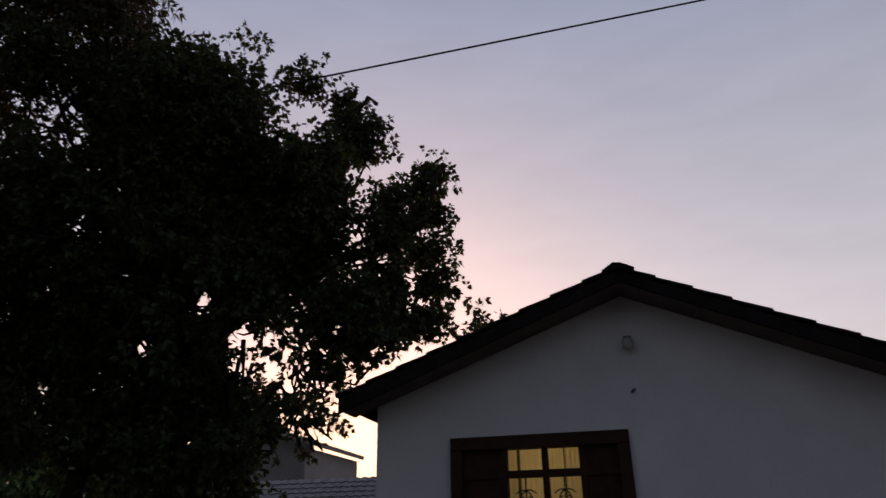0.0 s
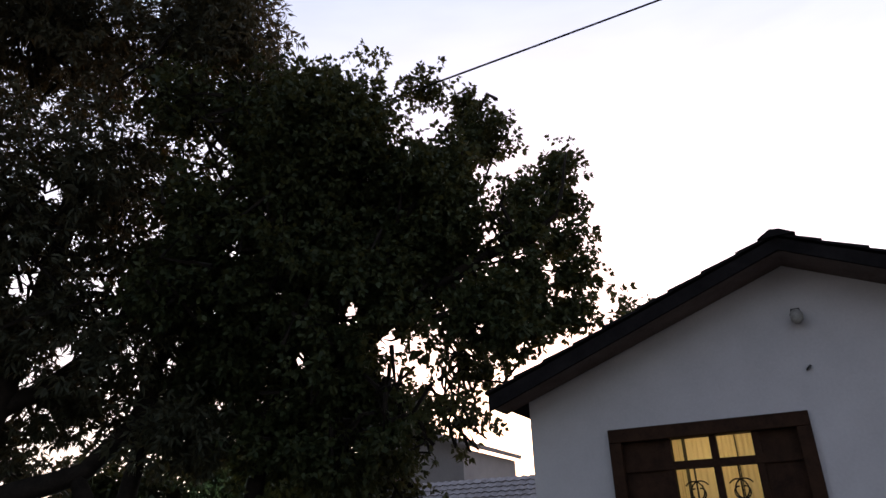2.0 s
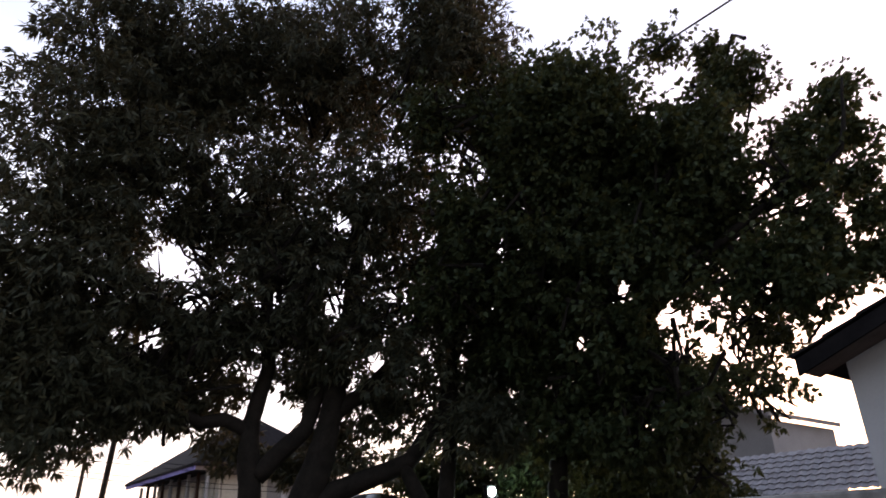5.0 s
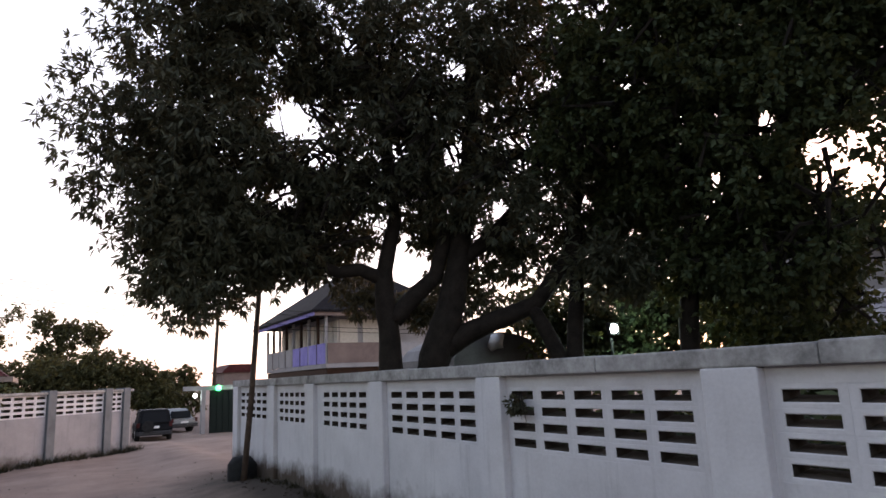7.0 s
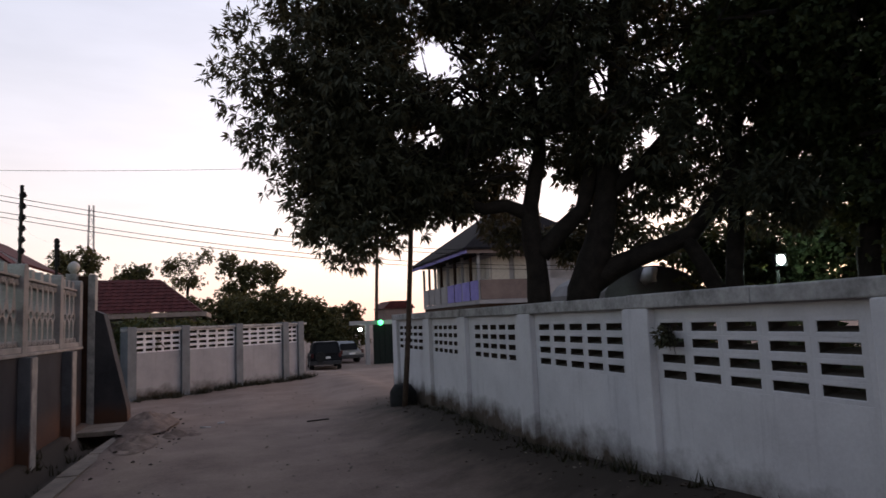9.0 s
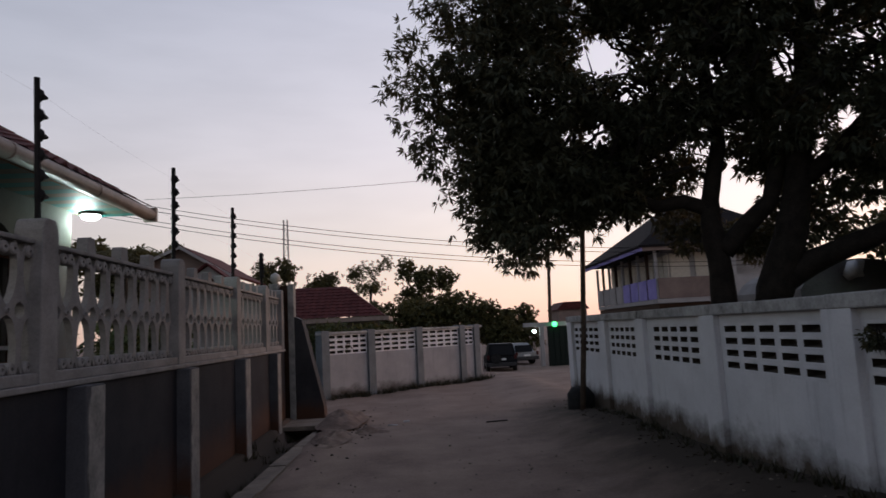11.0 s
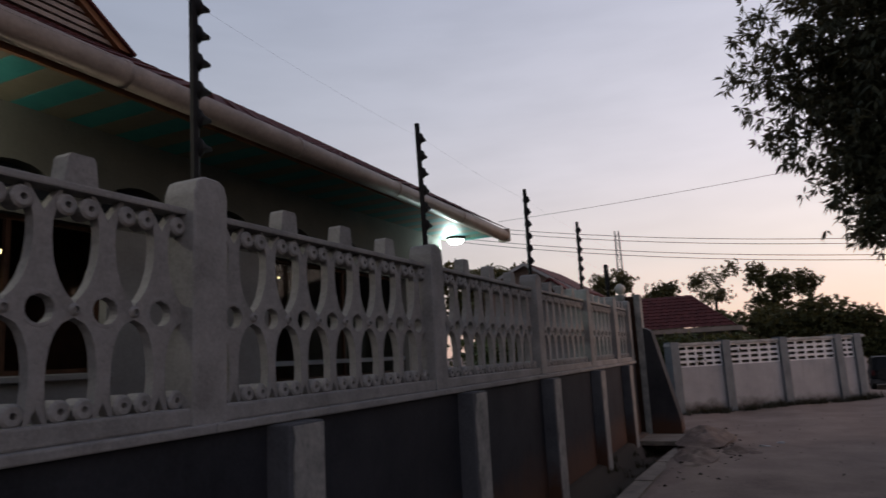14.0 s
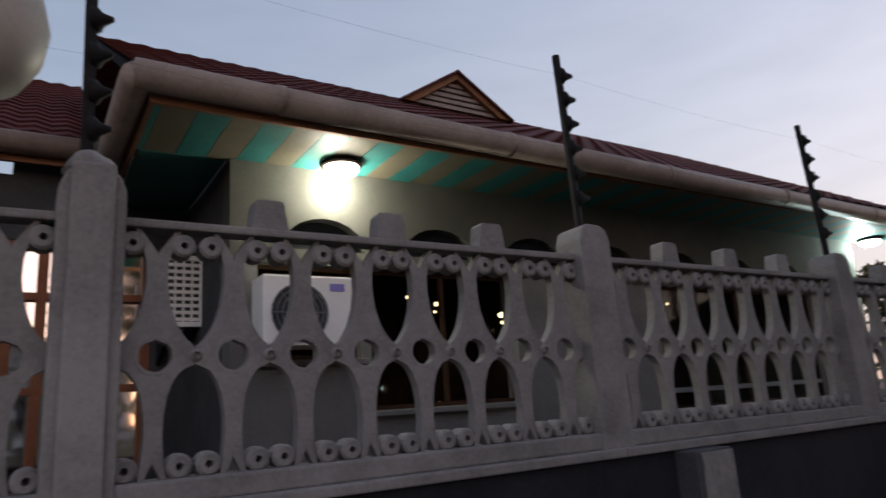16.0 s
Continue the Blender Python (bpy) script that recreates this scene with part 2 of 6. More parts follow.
add_soil_and_shade(SAND)
WHITEWASH = wall_mat("whitewash", (0.50, 0.49, 0.50), (0.62, 0.61, 0.62), (0.075, 0.058, 0.045), 0.34, 0.62)
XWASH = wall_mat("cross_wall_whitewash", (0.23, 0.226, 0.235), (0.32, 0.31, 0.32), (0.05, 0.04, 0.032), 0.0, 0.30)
SOIL = mat("dark_soil", (0.028, 0.021, 0.016), (0.06, 0.046, 0.036), 5, 0.95, 0.4, 40)
# the shade inside the block holes is put into this colour
REVEALSHADE = mat("reveal_shade", (0.030, 0.025, 0.021), (0.085, 0.070, 0.058), 6, 0.95, 0.4, 40)
BLOCKWASH = mat("block_whitewash", (0.50, 0.49, 0.50), (0.62, 0.61, 0.62), 3, 0.9, 0.3, 50, rand=0.015)
COPING = mat("coping_cement", (0.13, 0.125, 0.12), (0.40, 0.39, 0.375), 3.2, 0.92, 0.5, 30)
FENCE_WHITE = mat("fence_cast_concrete", (0.112, 0.108, 0.104), (0.228, 0.22, 0.215), 2.4, 0.85, 0.45, 55, rand=0.05)
FENCE_BASE = wall_mat("fence_base_blue_grey", (0.010, 0.0105, 0.014), (0.022, 0.023, 0.028), (0.060, 0.028, 0.017), 0.12, 0.62, 0.85)
BUTTDARK = wall_mat("buttress_dark_plaster", (0.035, 0.036, 0.043), (0.075, 0.076, 0.083), (0.060, 0.028, 0.017), 0.12, 0.5, 0.85)
BUTTRESS = mat("buttress_paint", (0.10, 0.10, 0.098), (0.25, 0.24, 0.225), 4.5, 0.85, 0.4, 25)
IRON = mat("black_iron", (0.006, 0.006, 0.007), (0.018, 0.017, 0.017), 8, 0.7, 0.2, 70, spec=0.1)
BLACKPAINT = wall_mat("navy_plaster", (0.016, 0.0155, 0.018), (0.036, 0.035, 0.038), (0.060, 0.028, 0.017), 0.1, 0.38, 0.8)
ROOFRED = mat("maroon_roof_tile", (0.038, 0.010, 0.010), (0.085, 0.025, 0.023), 2.5, 0.75, 0.3, 30, spec=0.1)
ROOFDARK = mat("dark_roof_tile", (0.006, 0.0055, 0.006), (0.017, 0.015, 0.016), 3, 0.85, 0.35, 30, spec=0.06)
GUTTER = mat("cream_gutter_metal", (0.15, 0.12, 0.10), (0.26, 0.21, 0.18), 3, 0.5, 0.1, 40)
FASCIA = mat("brown_fascia_board", (0.10, 0.045, 0.02), (0.20, 0.09, 0.045), 5, 0.7, 0.2, 60)
# cream set far below its own tone to hold the shade under the eaves
SHADEDCREAM = mat("shaded_cream_plaster", (0.055, 0.056, 0.048), (0.082, 0.082, 0.071), 1.5, 0.9, 0.2, 40)
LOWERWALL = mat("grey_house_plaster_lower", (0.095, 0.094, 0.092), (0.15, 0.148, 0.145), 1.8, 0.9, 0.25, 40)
SOFFIT_T = mat("turquoise_soffit_panel", (0.010, 0.09, 0.085), (0.025, 0.13, 0.12), 3, 0.6, 0.1, 40)
SOFFIT_C = mat("cream_soffit_panel", (0.072, 0.062, 0.041), (0.108, 0.096, 0.067), 3, 0.6, 0.1, 40)
SOFFITWOOD = mat("brown_soffit_board", (0.085, 0.062, 0.052), (0.15, 0.115, 0.10), 4, 0.8, 0.2, 40)
GABLEWALL = mat("white_gable_plaster", (0.44, 0.432, 0.45), (0.53, 0.52, 0.54), 1.2, 0.92, 0.2, 40)
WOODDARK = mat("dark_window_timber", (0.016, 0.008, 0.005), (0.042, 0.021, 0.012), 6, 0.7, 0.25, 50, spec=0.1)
WOODRED = mat("red_brown_timber", (0.12, 0.04, 0.018), (0.22, 0.085, 0.04), 6, 0.55, 0.25, 50)
BARK = mat("mango_bark", (0.008, 0.0065, 0.005), (0.024, 0.019, 0.015), 7, 0.95, 0.9, 40)
LEAF_M = leaf_mat("mango_leaf", (0.030, 0.035, 0.022), (0.066, 0.072, 0.044))
LEAF_R = leaf_mat("broadleaf", (0.024, 0.036, 0.015), (0.058, 0.074, 0.030))
LEAF_F = leaf_mat("far_leaf", (0.032, 0.036, 0.015), (0.085, 0.088, 0.036))
WEED = leaf_mat("dry_weed", (0.016, 0.017, 0.009), (0.04, 0.038, 0.02), (1.5, 1.2, 1.0))
GLASS = glass_mat("window_glass")
CLEARGLASS = bpy.data.materials.new("clear_glass")
CLEARGLASS.use_nodes = True
cg = CLEARGLASS.node_tree.nodes["Principled BSDF"]
cg.inputs["Base Color"].default_value = (0.8, 0.82, 0.82, 1)
cg.inputs["Transmission Weight"].default_value = 1.0
cg.inputs["Roughness"].default_value = 0.02
cg.inputs["IOR"].default_value = 1.15
WHITEMETAL = mat("white_enamel", (0.66, 0.66, 0.64), (0.76, 0.76, 0.74), 3, 0.4, 0.05, 60)
DARKPLASTIC = mat("dark_plastic", (0.02, 0.02, 0.022), (0.05, 0.05, 0.052), 6, 0.5, 0.1, 60)
GLOBE = mat("frosted_globe", (0.26, 0.25, 0.22), (0.34, 0.33, 0.30), 3, 0.5, 0.05, 50)
SHADEDRECESS = mat("shaded_recess_plaster", (0.03, 0.032, 0.036), (0.055, 0.057, 0.06), 2, 0.9, 0.2, 40)
KERB = mat("sandy_cement", (0.10, 0.085, 0.07), (0.20, 0.165, 0.135), 3, 0.95, 0.5, 30)
CARDARK = mat("dark_car_paint", (0.004, 0.005, 0.006), (0.008, 0.009, 0.011), 4, 0.55, 0.0, 60, spec=0.12)
CARGREY = mat("grey_car_paint", (0.16, 0.17, 0.17), (0.20, 0.21, 0.21), 4, 0.3, 0.0, 60, spec=0.6)
RUBBER = mat("rubber", (0.01, 0.01, 0.01), (0.025, 0.025, 0.025), 8, 0.9, 0.2, 60)
POLEWOOD = mat("pole_timber", (0.035, 0.025, 0.019), (0.095, 0.068, 0.052), 6, 0.9, 0.5, 40)
CURTAIN = mat("cream_curtain", (0.46, 0.42, 0.35), (0.60, 0.55, 0.47), 5, 0.9, 0.2, 40)
SHEER = leaf_mat("sheer_curtain", (0.72, 0.62, 0.40), (0.8, 0.7, 0.48), (1, 1, 1))
SHEER.node_tree.nodes["Mix Shader"].inputs[0].default_value = 0.65
XPILLAR = mat("blue_grey_pillar_paint", (0.10, 0.108, 0.115), (0.17, 0.18, 0.188), 2, 0.9, 0.3, 40)
BLUEPAINT = mat("blue_parapet_paint", (0.17, 0.15, 0.40), (0.26, 0.23, 0.52), 1.5, 0.8, 0.15, 30)
TANPAINT = mat("tan_balcony_paint", (0.13, 0.095, 0.085), (0.20, 0.15, 0.13), 1.0, 0.85, 0.15, 30)
GREYHOUSE = mat("grey_house_plaster", (0.22, 0.21, 0.21), (0.32, 0.305, 0.30), 1.0, 0.9, 0.2, 30)
GREENGATE = mat("green_gate_paint", (0.003, 0.007, 0.005), (0.006, 0.013, 0.010), 3, 0.6, 0.1, 40)
TILEGREY = mat("grey_roof_tile", (0.22, 0.20, 0.20), (0.40, 0.38, 0.38), 6, 0.85, 0.4, 30)
CLOTHWHITE = mat("white_sack", (0.55, 0.55, 0.55), (0.7, 0.7, 0.7), 6, 0.9, 0.4, 40)
TARP = mat("grey_tarpaulin", (0.10, 0.10, 0.10), (0.17, 0.17, 0.17), 2, 0.7, 0.3, 30)
LAMPGLOW = glow("lamp_glow", (1.0, 0.96, 0.82), 14)
LAMPCOOL = glow("cool_lamp_glow", (0.82, 1.0, 0.95), 14)
FLOODGLOW = glow("flood_lamp_glow", (0.85, 1.0, 0.93), 60)
GREENGLOW = glow("green_lamp_glow", (0.05, 1.0, 0.25), 4)
GLINTGLOW = glow("glint_glow", (1.0, 0.75, 0.35), 5)

# ---- mesh helpers ----
ORIGIN = {}


def thing(name, base, label, category, group="", kind=""):
    o = new(name)
    o.location = base
    o.empty_display_size = 0.2
    ORIGIN[o.name] = Vector(base)
    return tagged(o, label, category, group, kind)


def mesh_ob(name, bm, material, smooth=False):
    me = bpy.data.meshes.new(name)
    bmesh.ops.recalc_face_normals(bm, faces=bm.faces)
    bm.to_mesh(me)
    bm.free()
    me.materials.append(material)
    if smooth:
        me.polygons.foreach_set("use_smooth", [True] * len(me.polygons))
    return new(name, me)


def part(name, bm, material, parent, label="", smooth=False):
    """A bmesh in world coordinates becomes one mesh under a thing or a part."""
    org = ORIGIN[parent.name]
    for v in bm.verts:
        v.co -= org
    o = mesh_ob(name, bm, material, smooth)
    o.parent = parent
    ORIGIN[o.name] = org
    return tagged(o, label)


def single(name, bm, material, label, category, group="", kind="", smooth=False):
    """A thing that is one mesh, its origin at its base."""
    lo = Vector((min(v.co.x for v in bm.verts), min(v.co.y for v in bm.verts), min(v.co.z for v in bm.verts)))
    hi = Vector((max(v.co.x for v in bm.verts), max(v.co.y for v in bm.verts), 0))
    org = Vector(((lo.x + hi.x) / 2, (lo.y + hi.y) / 2, lo.z))
    for v in bm.verts:
        v.co -= org
    o = mesh_ob(name, bm, material, smooth)
    o.location = org
    ORIGIN[o.name] = org
    return tagged(o, label, category, group, kind)


def piece(name, me, parent, loc, turn=0.0):
    """A small part that shares its mesh with others alike; loc in the world."""
    o = new(name, me)
    o.parent = parent
    o.location = Vector(loc) - ORIGIN[parent.name]
    o.rotation_euler = (0, 0, turn)
    return o


def BM():
    return bmesh.new()


def box(bm, lo, hi, bevel=0.0, m=None):
    r = bmesh.ops.create_cube(bm, size=1)
    vs = r["verts"]
    for v in vs:
        v.co = Vector([lo[i] + (v.co[i] + 0.5) * (hi[i] - lo[i]) for i in range(3)])
    if bevel > 0:
        es = list({e for v in vs for e in v.link_edges})
        g = bmesh.ops.bevel(bm, geom=es, offset=bevel, segments=2, affect="EDGES", profile=0.6)
        vs = list({v for f in g["faces"] for v in f.verts} | {v for v in vs if v.is_valid})
    if m is not None:
        bmesh.ops.transform(bm, matrix=m, verts=vs)
    return vs


def prism(bm, poly, axis, a, b):
    """A polygon of two coordinates, drawn out along an axis from a to b."""
    def p(u, v, w):
        return {"x": (w, u, v), "y": (u, w, v), "z": (u, v, w)}[axis]
    f = [bm.verts.new(p(u, v, a)) for u, v in poly]
    g = [bm.verts.new(p(u, v, b)) for u, v in poly]
    n = len(poly)
    bm.faces.new(f)
    bm.faces.new(g[::-1])
    for i in range(n):
        j = (i + 1) % n
        bm.faces.new((f[i], g[i], g[j], f[j]))
    return f + g


def tube(bm, pts, radii, seg=8, cap=True):
    pts = [Vector(p) for p in pts]
    if not isinstance(radii, (list, tuple)):
        radii = [radii] * len(pts)
    rings = []
    ref = Vector((0.31, 0.17, 0.94))
    for i, p in enumerate(pts):
        d = (pts[min(i + 1, len(pts) - 1)] - pts[max(i - 1, 0)]).normalized()
        if abs(d.dot(ref)) > 0.97:
            ref = Vector((0.9, 0.3, 0.1))
        u = d.cross(ref).normalized()
        v = d.cross(u)
        rings.append([bm.verts.new(p + (u * math.cos(k * math.tau / seg) + v * math.sin(k * math.tau / seg)) * radii[i]) for k in range(seg)])
    for a, b in zip(rings, rings[1:]):
        for k in range(seg):
            bm.faces.new((a[k], a[(k + 1) % seg], b[(k + 1) % seg], b[k]))
    if cap:
        bm.faces.new(rings[0][::-1])
        bm.faces.new(rings[-1])


def lathe(bm, centre, profile, seg=16):
    """Rings of (radius, height) round an upright axis."""
    c = Vector(centre)
    rings = [[bm.verts.new(c + Vector((r * math.cos(k * math.tau / seg), r * math.sin(k * math.tau / seg), h))) for k in range(seg)] for r, h in profile]
    for a, b in zip(rings, rings[1:]):
        for k in range(seg):
            bm.faces.new((a[k], a[(k + 1) % seg], b[(k + 1) % seg], b[k]))
    bm.faces.new(rings[0][::-1])
    bm.faces.new(rings[-1])


def slab(bm, quad, thick):
    """A sloped sheet over four corners, thick downwards along its normal."""
    q = [Vector(p) for p in quad]
    n = (q[1] - q[0]).cross(q[3] - q[0]).normalized()
    if n.z < 0:
        n = -n
    a = [bm.verts.new(p) for p in q]
    b = [bm.verts.new(p - n * thick) for p in q]
    k = len(q)
    bm.faces.new(a)
    bm.faces.new(b[::-1])
    for i in range(k):
        j = (i + 1) % k
        bm.faces.new((a[i], b[i], b[j], a[j]))


def smoothstep(a, b, x):
    t = np.clip((x - a) / (b - a), 0, 1)
    return t * t * (3 - 2 * t)


# ---- ground ----
def ground_height(x, y):
    z = -0.7 * smoothstep(23, 37, y)
    lane = smoothstep(-40, -20, y) * (1 - smoothstep(30, 45, y))
    bank = (0.26 + 0.2 * (1 - smoothstep(3.0, 8.0, y))) * smoothstep(2.0, 3.45, x) * (1 - smoothstep(11.0, 14.0, y) * 0.6) * (1 - smoothstep(3.6, 4.2, x) * 0.6)
    ditch = -0.34 * smoothstep(-2.62, -2.5, x) * (1 - smoothstep(-2.05, -1.93, x - 0.3 * smoothstep(8.0, 15.5, y))) * (1 - smoothstep(15.0, 15.4, y))
    mound = 0.12 * np.exp(-(((x + 1.35) / 0.5) ** 2 + ((y - 13.3) / 1.2) ** 2)) + 0.10 * np.exp(-(((x + 1.35) / 0.4) ** 2 + ((y - 11.0) / 1.3) ** 2))
    rut = 0.03 * np.sin(x * 2.1 + 0.6 * np.sin(y * 0.4)) * np.sin(y * 0.37 + 1) + 0.006 * np.sin(x * 5.3 + y * 1.7) * np.sin(y * 3.1 - x)
    return z + (bank + ditch + mound + rut * smoothstep(-2.0, -1.4, x)) * lane


gx = np.concatenate(([-4000, -1200, -400, -150, -60, -30, -16, -10, -7], np.arange(-5, 6.01, 0.12), [7, 9, 12, 16, 24, 40, 80, 200, 500, 1500, 4000]))
gy = np.concatenate(([-4000, -1000, -300, -100, -40, -20, -12], np.arange(-8, 30.01, 0.2), np.arange(31, 46, 1.0), [50, 60, 80, 120, 200, 400, 1000, 4000]))
GX, GY = np.meshgrid(gx, gy)
gv = np.stack([GX, GY, ground_height(GX, GY)], -1).reshape(-1, 3)
nx, ny = len(gx), len(gy)
gi = np.arange(nx * ny).reshape(ny, nx)
gf = np.stack([gi[:-1, :-1], gi[:-1, 1:], gi[1:, 1:], gi[1:, :-1]], -1).reshape(-1, 4)
gm = bpy.data.meshes.new("ground")
gm.from_pydata(gv.tolist(), [], gf.tolist())
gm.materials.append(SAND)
gm.polygons.foreach_set("use_smooth", [True] * len(gm.polygons))
ground = tagged(new("ground", gm), "pale sandy unpaved lane with ruts and dirt", "ground", kind="structure")

# concrete edge of the drain beside the fence
bm = BM()
for i in range(15):
    y0 = -7 + i * 1.5
    xa, xb = (-1.96 + 0.3 * float(smoothstep(8.0, 15.5, y0 + e)) for e in (0.0, 1.5))
    zt = 0.035 + 0.012 * math.sin(i * 2.3)
    q = [(xa, y0 + 0.006), (xa + 0.24, y0 + 0.006), (xb + 0.24, y0 + 1.494), (xb, y0 + 1.494)]
    prism(bm, q, "z", -0.4, zt)
single("drain_kerb", bm, KERB, "rough cement kerb along an open drain", "kerb", kind="structure")

# ---- breeze-block garden wall east of the lane ----
WX = 3.52
wall_east = thing("wall_east", (WX + 0.1, 4, 0), "whitewashed garden wall with pierced block panels and soil-stained foot", "wall", kind="structure")
bm = BM()
box(bm, (WX + 0.02, -9, -0.3), (WX + 0.2, 14.62, 1.155), 0.0)
part("wall_base", bm, WHITEWASH, wall_east)
bm = BM()
box(bm, (WX + 0.02, -9, 1.672), (WX + 0.2, 14.62, 1.768), 0.0)
part("wall_beam", bm, BLOCKWASH, wall_east)
rng = random.Random(4)
PANELS = [(-8.6, -6.7), (-6.0, -4.1), (-3.2, -1.3), (0.5, 2.56), (3.06, 5.04), (5.53, 7.39), (8.01, 9.59), (10.33, 11.69), (12.4, 14.3)]
edges = [-9.0] + [v for p in PANELS for v in p] + [14.62]
for y0, y1 in zip(edges[::2], edges[1::2]):
    bm = BM()
    box(bm, (WX + 0.02, y0, 1.155), (WX + 0.2, y1, 1.672))
    part("wall_pier", bm, BLOCKWASH, wall_east)
# raised pillars over the piers
for y0, y1 in ((2.56, 3.0), (5.04, 5.46), (7.44, 7.82), (9.78, 10.18), (11.74, 12.18), (14.28, 14.66), (-0.3, 0.3)):
    bm = BM()
    ym = (y0 + y1) / 2
    box(bm, (WX - 0.05, ym - 0.19, -0.3), (WX + 0.25, ym + 0.19, 1.768), 0.012)
    part("wall_pillar", bm, WHITEWASH, wall_east)
# coping stones
y = -9.0
while y < 14.6:
    ln = rng.uniform(1.1, 1.7)
    bm = BM()
    dz = rng.uniform(-0.006, 0.006)
    box(bm, (WX - 0.05 + rng.uniform(-0.008, 0.008), y + 0.001, 1.7665), (WX + 0.27, min(y + ln, 14.7) - 0.001, 1.888 + dz), 0.014)
    part("coping_stone", bm, COPING, wall_east)
    y += ln


def breeze_block(w, h, d):
    """A pierced block: painted face, reveals coloured dark for the shade inside, a sloping sill inside."""
    f, t, e, back = w * 0.118, h * 0.2, 0.006, 0.036
    bm = BM()
    outer = [(0, 0), (w, 0), (w, h), (0, h)]
    inner = [(f, t), (w - f, t), (w - f, h - t), (f, h - t)]
    deep = [(f + e, t + e), (w - f - e, t + e), (w - f - e, h - t - e), (f + e, h - t - e)]
    rear = [(f + e, t + back), (w - f - e, t + back), (w - f - e, h - t - e), (f + e, h - t - e)]

    def ring(pts, x):
        return [bm.verts.new((x, y, z)) for y, z in pts]
    loops = [ring(outer, d), ring(outer, 0), ring(inner, 0), ring(deep, e), ring(rear, d)]
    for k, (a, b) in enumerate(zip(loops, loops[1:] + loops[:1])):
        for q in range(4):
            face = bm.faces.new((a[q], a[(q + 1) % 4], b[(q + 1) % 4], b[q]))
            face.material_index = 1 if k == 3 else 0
    bmesh.ops.recalc_face_normals(bm, faces=bm.faces)
    me = bpy.data.meshes.new("breeze_block")
    bm.to_mesh(me)
    bm.free()
    me.materials.append(BLOCKWASH)
    me.materials.append(REVEALSHADE)
    return me


for y0, y1 in PANELS:
    w = (y1 - y0) / 5
    h = (1.672 - 1.155) / 4
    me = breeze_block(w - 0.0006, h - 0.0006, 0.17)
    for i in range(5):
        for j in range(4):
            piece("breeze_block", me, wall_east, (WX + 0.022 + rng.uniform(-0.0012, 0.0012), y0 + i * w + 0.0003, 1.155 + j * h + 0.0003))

# ---- cast-concrete fence west of the lane ----
FX = -2.85
fence = thing("wall_west", (FX, 5, 0), "pale cast-concrete screen fence on a dark blue-grey base", "fence", kind="structure")
POSTS = [-8.1, -5.4, -2.68, 0.01, 2.68, 5.44, 8.48, 11.24, 13.4, 14.96]
bm = BM()
box(bm, (FX - 0.12, -9, -0.5), (FX + 0.12, 15.0, 1.452))
part("fence_base", bm, FENCE_BASE, fence, "dark blue-grey painted base wall")


def baluster_mesh(pitch):
    """One upright of the screen: two waists, a pierced ring at mid height, notches at both ends."""
    zs = sorted(set([round(v, 4) for v in np.linspace(1.585, 2.585, 51)] + [2.06 - 0.064, 2.06 + 0.064]))
    hw = pitch / 2
    kz = [1.585, 1.66, 1.74, 1.82, 1.90, 1.96, 2.0, 2.025, 2.095, 2.13, 2.19, 2.27, 2.36, 2.44, 2.50, 2.585]
    kw = [0.052, 0.041, 0.034, 0.036, 0.048, 0.070, 0.100, hw, hw, 0.114, 0.078, 0.052, 0.041, 0.043, 0.058, 0.092]
    bm = BM()
    d0, d1 = -0.028, 0.028

    def hole(z):
        if abs(z - 2.06) < 0.064:
            return math.sqrt(0.064 ** 2 - (z - 2.06) ** 2)
        if z > 2.48:
            return (z - 2.48) * 0.68
        if z < 1.65:
            return (1.65 - z) * 0.5
        return 0.0
    prev = None
    for z in zs:
        w = float(np.interp(z, kz, kw)) * (0.996 if abs(z - 2.06) < 0.04 else 1)
        h = min(hole(z), w - 0.012)
        row = []
        for s in (-1, 1):
            row.append([bm.verts.new((x, s * v, z)) for x in (d0, d1) for v in (h, w)])
        if prev:
            for s in (0, 1):
                a, b = prev[s], row[s]
                bm.faces.new((a[0], a[1], b[1], b[0]))
                bm.faces.new((a[2], b[2], b[3], a[3]))
                bm.faces.new((a[1], a[3], b[3], b[1]))
                bm.faces.new((a[0], b[0], b[2], a[2]))
        prev = row
    # raised rim round the ring
    seg = 18
    for r0, r1, x in ((0.068, 0.088, d1 + 0.0015),):
        v0 = [[bm.verts.new((xx, r * math.cos(k * math.tau / seg), 2.06 + r * math.sin(k * math.tau / seg))) for k in range(seg)] for r, xx in ((r0 - 0.004, d1 - 0.02), (r0, x), (r1 - 0.01, x), (r1, d1 - 0.004))]
        for a, b in zip(v0, v0[1:]):
            for k in range(seg):
                bm.faces.new((a[k], a[(k + 1) % seg], b[(k + 1) % seg], b[k]))
    bmesh.ops.remove_doubles(bm, verts=bm.verts, dist=0.0004)
    bmesh.ops.recalc_face_normals(bm, faces=bm.faces)
    me = bpy.data.meshes.new("baluster")
    bm.to_mesh(me)
    bm.free()
    me.materials.append(FENCE_WHITE)
    return me


